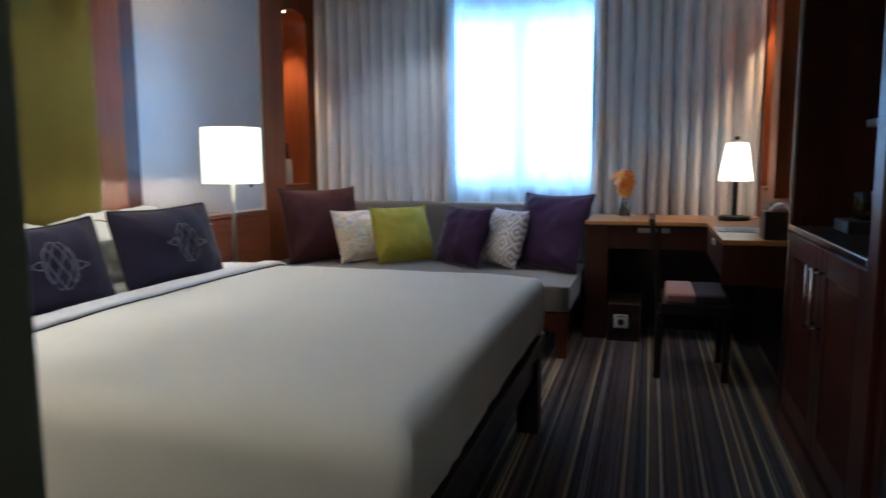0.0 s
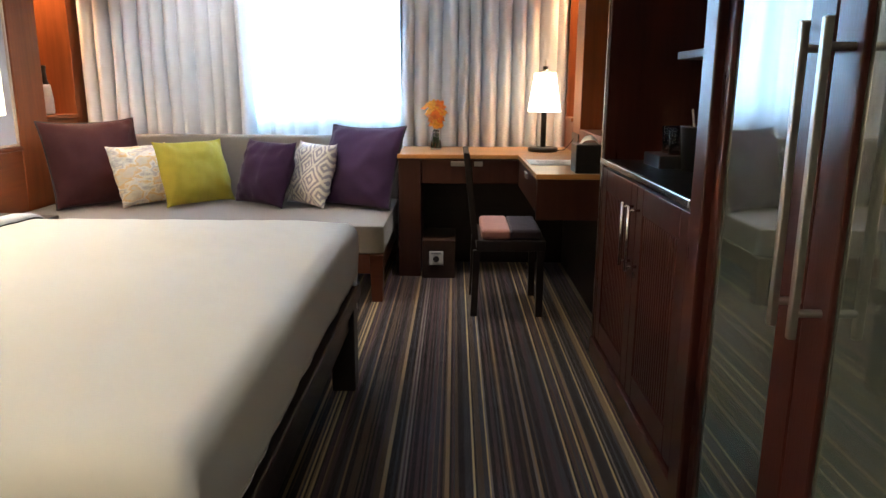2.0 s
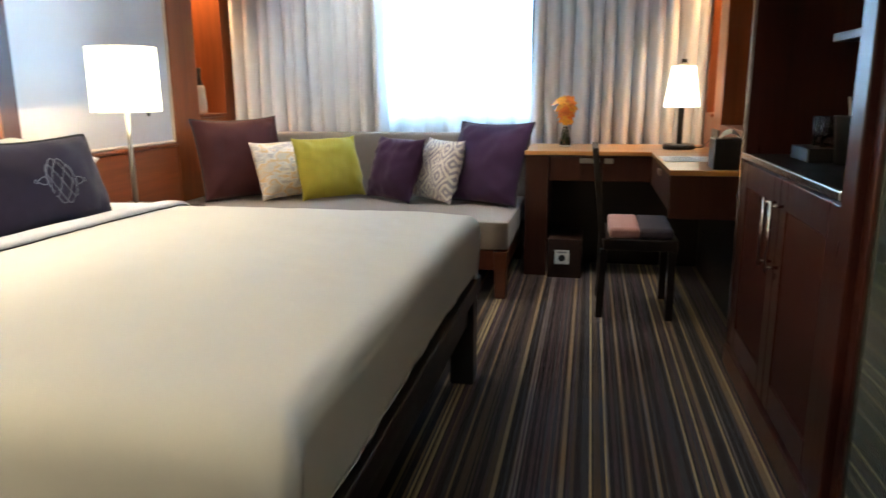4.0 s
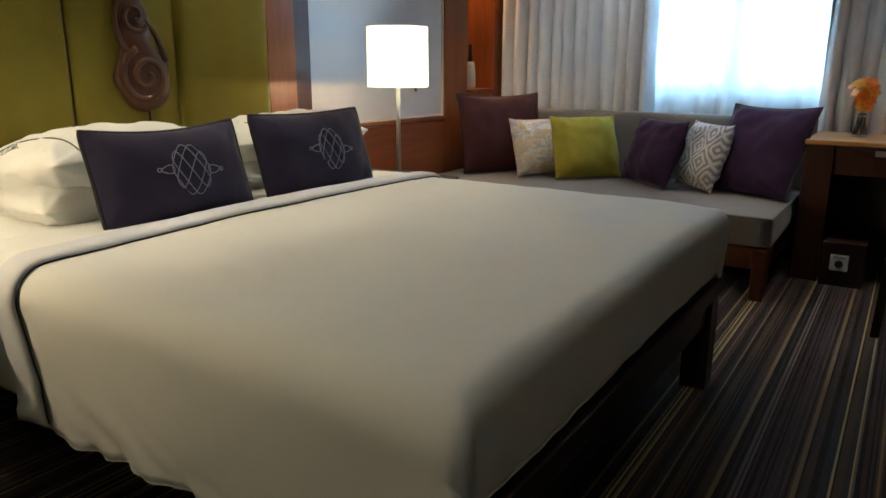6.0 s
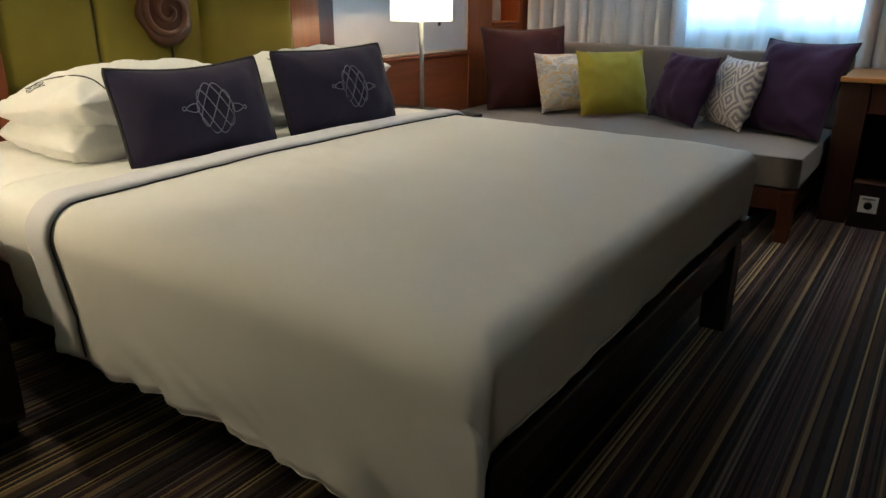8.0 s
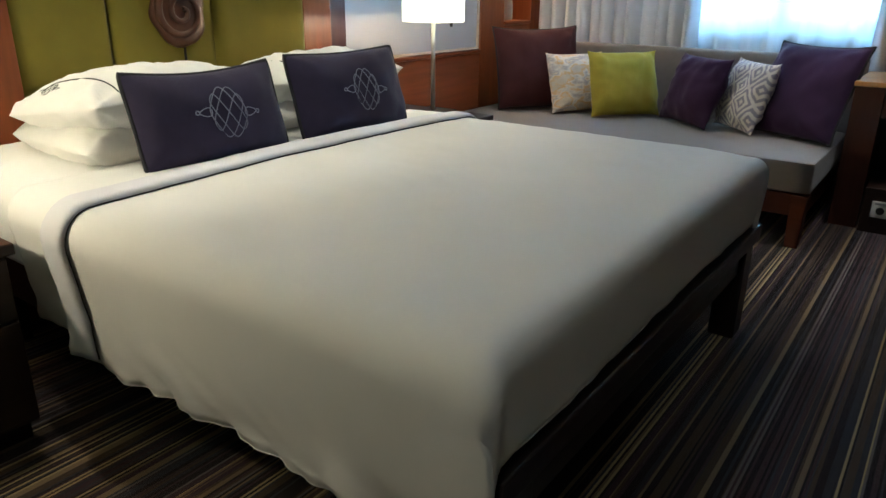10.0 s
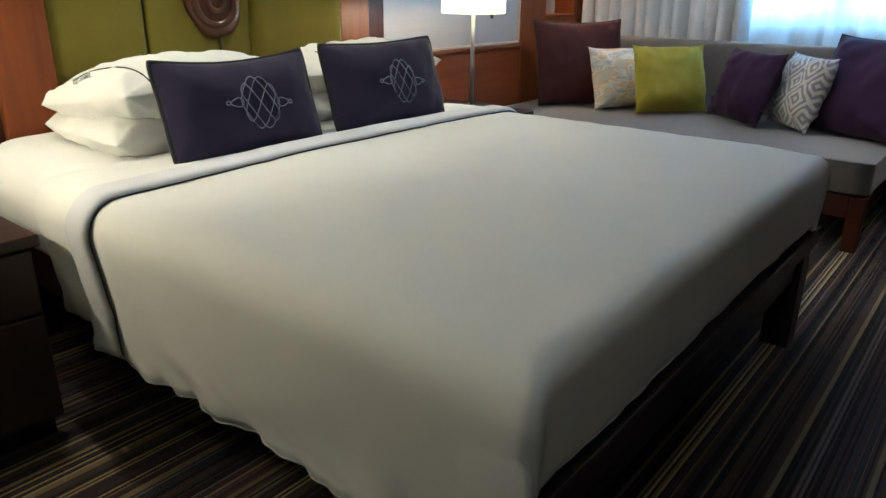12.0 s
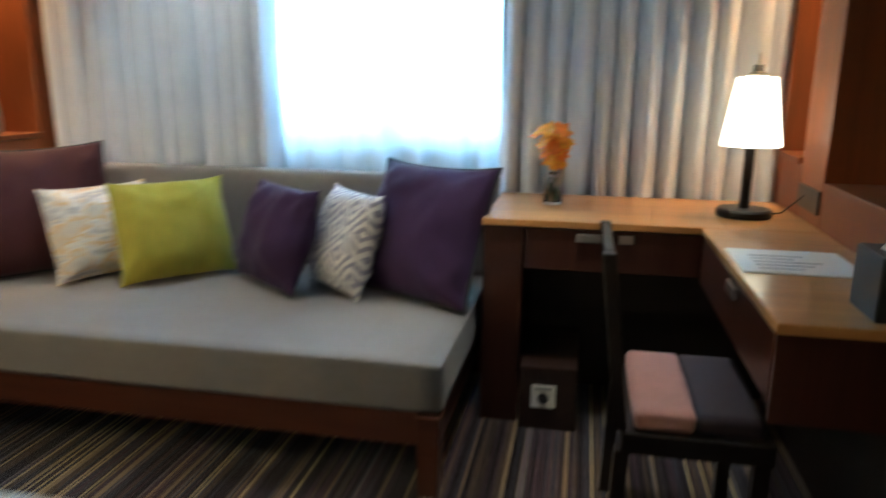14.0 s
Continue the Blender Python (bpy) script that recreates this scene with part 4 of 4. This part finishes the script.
# desk lamp
DX, DY = 1.445, 4.66
dl = thing("desk_lamp", DX, DY, 0.752, "lit white tapered shade lamp with black round base, on desk", "lamp")
part("base", lathe([(0.0, 0.0), (0.09, 0.0), (0.094, 0.006), (0.093, 0.022), (0.086, 0.028), (0.0, 0.029)], DX, DY, 0.752, 40), BLACKMETAL, dl, smooth=False)
part("post", tube([(DX, DY, 0.78), (DX, DY, 1.27)], 0.017, 18), BLACKMETAL, dl, smooth=True)
part("shade", lathe([(0.095, 1.000), (0.099, 0.998), (0.101, 1.001), (0.066, 1.226), (0.063, 1.230), (0.060, 1.226), (0.095, 1.000)], DX, DY, 0, 44), SHADE2, dl, "glowing white glass shade", smooth=True)
part("cap", lathe([(0.0, 1.222), (0.032, 1.228), (0.036, 1.24), (0.02, 1.248), (0.006, 1.252), (0.005, 1.308), (0.0, 1.31)], DX, DY, 0, 24), STEEL, dl, "steel cap with a thin finial", smooth=True)
cab = tube([(DX + 0.09, DY + 0.03, 0.757), (DX + 0.14, DY + 0.06, 0.757), (DX + 0.17, DY + 0.05, 0.79), (DX + 0.19, DY + 0.0, 0.83), (RF - 0.01, DY - 0.02, 0.835)], 0.003, 6)
part("cable", cab, BLACKPLASTIC, dl)

# flowers in a glass
VX, VY = 0.772, 4.74
fl = thing("flower_vase", VX, VY, 0.752, "orange orchid blooms in a small green-lined glass vase", "vase")
part("glass", lathe([(0.0, 0.001), (0.034, 0.001), (0.036, 0.008), (0.032, 0.06), (0.019, 0.115), (0.021, 0.122), (0.018, 0.121), (0.016, 0.114), (0.029, 0.06), (0.032, 0.012), (0.0, 0.010)], VX, VY, 0.752, 28), GLASS, fl, smooth=True)
random.seed(7)
bm = bmesh.new()
for k in range(5):
    a = k * 1.26
    pts = [(VX + 0.022 * math.cos(a + 0.8 * f) * (1 - 0.3 * f), VY + 0.022 * math.sin(a + 0.8 * f) * (1 - 0.3 * f), 0.766 + 0.09 * f) for f in [j / 8 for j in range(9)]]
    tube(pts, 0.008, 6, bm=bm, taper=lambda f: 1.2 - f * 0.8)
part("leaf_lining", bm, LEAF, fl, "dark green leaf rolled in the vase", smooth=True)
bm = bmesh.new()
for k in range(4):
    a = k * 1.6
    tube([(VX, VY, 0.78), (VX + 0.008 * math.cos(a), VY + 0.008 * math.sin(a), 0.88), (VX + 0.03 * math.cos(a), VY + 0.03 * math.sin(a), 0.98)], 0.002, 5, bm=bm)
part("stems", bm, LEAF, fl)


def bloom(bm, c, size, axis):
    """Five narrow curved petals round a centre."""
    q = Vector(axis).to_track_quat("Z", "Y")
    for k in range(6):
        a = 2 * math.pi * k / 6 + random.random()
        prev = None
        for j in range(5):
            f = j / 4
            w = size * 0.32 * math.sin(math.pi * (0.12 + 0.86 * f))
            r = size * f
            up = size * (0.45 * f - 0.35 * f * f)
            ca, sa = math.cos(a), math.sin(a)
            row = [bm.verts.new(Vector(c) + q @ Vector((r * ca - s * w * sa, r * sa + s * w * ca, up - 0.25 * w * abs(s)))) for s in (-1, 0, 1)]
            if prev:
                for i in range(2):
                    bm.faces.new((prev[i], prev[i + 1], row[i + 1], row[i]))
            prev = row


for mt, count in ((PETAL, 34), (PETAL2, 26)):
    for k in range(count):
        a, h = random.random() * 6.28, random.random()
        r = 0.075 * (0.25 + 0.75 * h) * math.sqrt(random.random())
        bm = bmesh.new()
        bloom(bm, (VX + r * math.cos(a), VY + r * math.sin(a), 0.905 + 0.135 * h), 0.030 + 0.014 * random.random(), (math.cos(a), math.sin(a) - 0.4, 0.5 + h))
        part("bloom", bm, mt, fl, smooth=True)

sheet_paper = thing("desk_blotter", 1.42, 3.96, 0.752, "printed white paper sheet lying on the desk return", "paper")
part("sheet", box(1.285, 1.575, 3.84, 4.10, 0.7525, 0.756, 0.0005), PAPER, sheet_paper)
for k in range(5):
    part("print_line", box(1.33, 1.44 + 0.03 * (k % 3), 3.88 + 0.035 * k, 3.888 + 0.035 * k, 0.7562, 0.7566, 0), INK, sheet_paper)

tb = thing("tissue_box", 1.52, 3.56, 0.752, "black tissue box with white tissue on the desk", "tissue box")
part("case", box(1.455, 1.60, 3.485, 3.63, 0.752, 0.885, 0.005), BLACKPLASTIC, tb)
tis = sheet(10, 10, lambda u, v: (1.528 + (u - 0.5) * 0.09, 3.555 + (v - 0.5) * 0.05 + 0.012 * math.sin(9 * u), 0.886 + 0.04 * (1 - (2 * u - 1) ** 2) * (0.5 + 0.5 * math.sin(3 * v)) + 0.006 * wobble(u * 6, v * 6, 1)))
thicken(part("tissue", tis, PAPER, tb, "crumpled white tissue", smooth=True), 0.001)

# ---- chair ----
ch = thing("desk_chair", 1.15, 3.84, 0.0, "dark wooden desk chair with a two-tone padded seat", "chair")
part("seat", soft_block(1.03, 1.175, 3.63, 4.05, 0.40, 0.452, 0.018, 0.0, 0.002), PINKSEAT, ch, "dusty pink half of the padded seat", smooth=True)
part("seat", soft_block(1.172, 1.33, 3.63, 4.05, 0.40, 0.451, 0.018, 0.0, 0.002), PLUMSEAT, ch, "purple half of the padded seat", smooth=True)
part("seat_frame", box(1.005, 1.35, 3.62, 4.06, 0.345, 0.399, 0.004), BLACKWOOD, ch)
for x0, y0, dx in ((0.99, 3.63, -0.03), (0.99, 4.01, -0.03), (1.31, 3.63, 0.0), (1.31, 4.01, 0.0)):
    bm = box(x0, x0 + 0.035, y0, y0 + 0.04, 0.0, 0.345, 0.003)
    for v in bm.verts:
        v.co.x += dx * (1 - v.co.z / 0.345) * 0.4
    part("leg", bm, BLACKWOOD, ch)
for y0 in (3.63, 4.01):
    bm = box(0.985, 1.015, y0, y0 + 0.04, 0.40, 0.83, 0.003)
    for v in bm.verts:
        v.co.x -= 0.05 * (v.co.z - 0.4) / 0.43
    part("back_post", bm, BLACKWOOD, ch)
for z0, z1 in ((0.765, 0.83), (0.50, 0.55)):
    bm = box(0.99, 1.012, 3.671, 4.009, z0, z1, 0.004)
    for v in bm.verts:
        v.co.x -= 0.05 * (v.co.z - 0.4) / 0.43
    part("back_rail", bm, BLACKWOOD, ch)
for k in range(4):
    y0 = 3.72 + 0.07 * k
    bm = box(0.996, 1.008, y0, y0 + 0.025, 0.551, 0.764, 0.002)
    for v in bm.verts:
        v.co.x -= 0.05 * (v.co.z - 0.4) / 0.43
    part("back_slat", bm, BLACKWOOD, ch)

# ---- minibar cabinet ----
mb = thing("minibar_cabinet", 1.77, 2.52, 0.0, "dark mahogany minibar cabinet with open niche and steel edging", "cabinet")
X0, Y0, Y1 = 1.5, 1.955, 3.11
part("side", box(X0, 2.045, Y1 - 0.03, Y1, 0.09, 2.49, 0.003), MAHOGANY, mb)
part("side", box(X0, 2.045, Y0, Y0 + 0.03, 0.09, 2.49, 0.003), MAHOGANY, mb)
part("back", box(2.02, 2.045, Y0 + 0.031, Y1 - 0.031, 0.09, 2.49, 0), MAHOGANY, mb)
part("counter", box(X0 + 0.006, 2.019, Y0 + 0.031, Y1 - 0.031, 0.836, 0.858, 0.002), BLACKWOOD, mb, "glossy black counter")
part("top_box", box(X0, 2.019, Y0 + 0.031, Y1 - 0.031, 1.95, 2.49, 0.002), MAHOGANY, mb)
part("plinth", box(X0 - 0.012, 2.04, Y0 - 0.01, Y1 + 0.012, 0.0, 0.088, 0.006), MAHOGANY, mb)
part("edging", box(X0 - 0.008, X0 + 0.004, Y0 + 0.031, Y1 + 0.004, 0.838, 0.864, 0.004), CHROME, mb, "bright steel edge strip")
part("edging", box(X0 - 0.007, X0 - 0.0005, Y1 - 0.012, Y1 + 0.004, 0.09, 2.49, 0.002), CHROME, mb, "bright steel edge strip")
part("lower_body", box(X0 + 0.03, 2.019, Y0 + 0.031, Y1 - 0.031, 0.09, 0.835, 0), MAHOGANY, mb)
for a, b, hy in ((2.525, 3.076, 2.565), (1.99, 2.521, 2.478)):
    dr = part("door", box(X0 + 0.012, X0 + 0.029, a, b, 0.10, 0.828, 0.002), MAHOGANY, mb)
    part("stile", box(X0, X0 + 0.0118, a, a + 0.075, 0.10, 0.828, 0.003), MAHOGANY, dr)
    part("stile", box(X0, X0 + 0.0118, b - 0.075, b, 0.10, 0.828, 0.003), MAHOGANY, dr)
    part("rail", box(X0, X0 + 0.0118, a + 0.076, b - 0.076, 0.74, 0.828, 0.003), MAHOGANY, dr)
    part("rail", box(X0, X0 + 0.0118, a + 0.076, b - 0.076, 0.10, 0.19, 0.003), MAHOGANY, dr)
    n = 16
    for k in range(n):
        y = a + 0.079 + (b - a - 0.158) * (k + 0.5) / n
        part("slat", box(X0 + 0.004, X0 + 0.0115, y - 0.0085, y + 0.0085, 0.192, 0.738, 0.003, seg=1), MAHOGANY, dr)
    bm = tube([(X0 - 0.036, hy, 0.545), (X0 - 0.036, hy, 0.765)], 0.006, 12)
    tube([(X0, hy, 0.56), (X0 - 0.036, hy, 0.56)], 0.005, 10, bm=bm)
    tube([(X0, hy, 0.75), (X0 - 0.036, hy, 0.75)], 0.005, 10, bm=bm)
    part("handle", bm, CHROME, dr, "slim steel bar handle", smooth=True)
part("lock", lathe([(0.0, 0.0), (0.011, 0.0), (0.011, 0.006), (0.0, 0.007)], 0, 0, 0, 16), CHROME, mb, local=True).matrix_local = Matrix.Translation(Vector((X0 - 0.0005, 2.49, 0.53)) - Vector((1.77, 2.52, 0.0))) @ pose(0, 0, 0, 0, -90, 0)
part("shelf", box(1.64, 2.019, 1.986, 2.66, 1.235, 1.26, 0.002), MAHOGANY, mb)

tray = thing("glass_tray", 1.75, 2.62, 0.858, "black lacquered tray for glasses on the minibar counter", "tray")
part("box", box(1.62, 1.86, 2.72, 2.93, 0.859, 0.905, 0.004), BLACKPLASTIC, tray)


def tumbler(x, y, z, r, h):
    t = thing("tumbler", x, y, z, "clear glass tumbler on the minibar counter", "glass", "minibar glasses")
    part("bowl", lathe([(0.0, 0.001), (r * 0.85, 0.001), (r, h), (r * 0.93, h), (r * 0.8, 0.012), (0.0, 0.012)], x, y, z, 24), GLASS, t, smooth=True)


for x, y in ((1.70, 2.86), (1.70, 2.78), (1.78, 2.82)):
    tumbler(x, y, 0.9055, 0.036, 0.10)
kt = thing("ice_bucket", 1.66, 2.55, 0.858, "dark ice bucket with rim on the minibar counter", "ice bucket")
part("bucket", lathe([(0.0, 0.001), (0.05, 0.001), (0.062, 0.15), (0.065, 0.155), (0.058, 0.156), (0.047, 0.01), (0.0, 0.01)], 1.74, 2.68, 0.858, 32), BLACKPLASTIC, kt, smooth=True)
part("tongs", tube([(1.74, 2.68, 0.90), (1.725, 2.72, 1.07)], 0.004, 8), STEEL, kt)
sn = thing("snack_packet", 1.84, 2.75, 0.858, "pale gold wrapped packet standing on the counter", "packet")
bm, e, o, bg = pillow_shape(0.07, 0.24, 0.03, 0.0, 4.0, 10)
ob = part("wrap", bm, FOIL, sn, local=True, smooth=True)
ob.matrix_local = pose(0, 0, 0.125, 0, 8, 60)

# ---- wardrobe ----
wd = thing("wardrobe", 1.77, 1.28, 0.0, "dark mahogany wardrobe with reflective grey-green glass doors", "wardrobe")
part("body", box(1.545, 2.045, 0.63, 1.95, 0.0, 2.49, 0), MAHOGANY, wd)
part("post", box(1.485, 1.544, 1.865, 1.952, 0.0, 2.49, 0.006), MAHOGANY, wd)
for a, b, hy in ((1.385, 1.862, 1.392), (0.66, 1.381, 1.318)):
    dr = part("door", box(1.528, 1.543, a, b, 0.08, 2.45, 0.002), MAHOGANY, wd)
    lo, hi = (a + 0.09, b - 0.045) if a > 1 else (a + 0.045, b - 0.09)
    part("stile", box(1.505, 1.5275, a, lo - 0.001, 0.08, 2.45, 0.004), MAHOGANY, dr)
    part("stile", box(1.505, 1.5275, hi + 0.001, b, 0.08, 2.45, 0.004), MAHOGANY, dr)
    part("glass_panel", box(1.514, 1.5272, lo, hi, 0.08, 2.45, 0), DARKGLASS, dr, "grey-green back-painted glass")
    bm = box(1.452, 1.466, hy - 0.008, hy + 0.008, 0.73, 1.25, 0.003)
    tube([(1.460, hy, 0.775), (1.5045, hy, 0.775)], 0.007, 12, bm=bm)
    tube([(1.460, hy, 1.205), (1.5045, hy, 1.205)], 0.007, 12, bm=bm)
    part("handle", bm, STEEL, dr, "long brushed steel bar handle")

# ceiling downlights, none seen; those at bed foot and entry go with added fills
for x, y in ((-1.15, 1.15), (-1.15, 2.85), (-0.1, 1.95), (-0.6, 4.25), (0.75, 4.05), (1.0, -0.1)):
    cd = thing("ceiling_downlight", x, y, 2.5, "small round recessed ceiling downlight, lit, added out of view", "downlight", "ceiling downlights")
    part("ring", lathe([(0.05, -0.004), (0.062, -0.006), (0.066, 0.0), (0.05, 0.0), (0.05, -0.004)], x, y, 2.4995, 28), CHROME, cd)
    part("lens", lathe([(0.0, -0.001), (0.048, -0.001), (0.048, 0.0), (0.0, 0.0)], x, y, 2.4995, 24), BULB, cd)
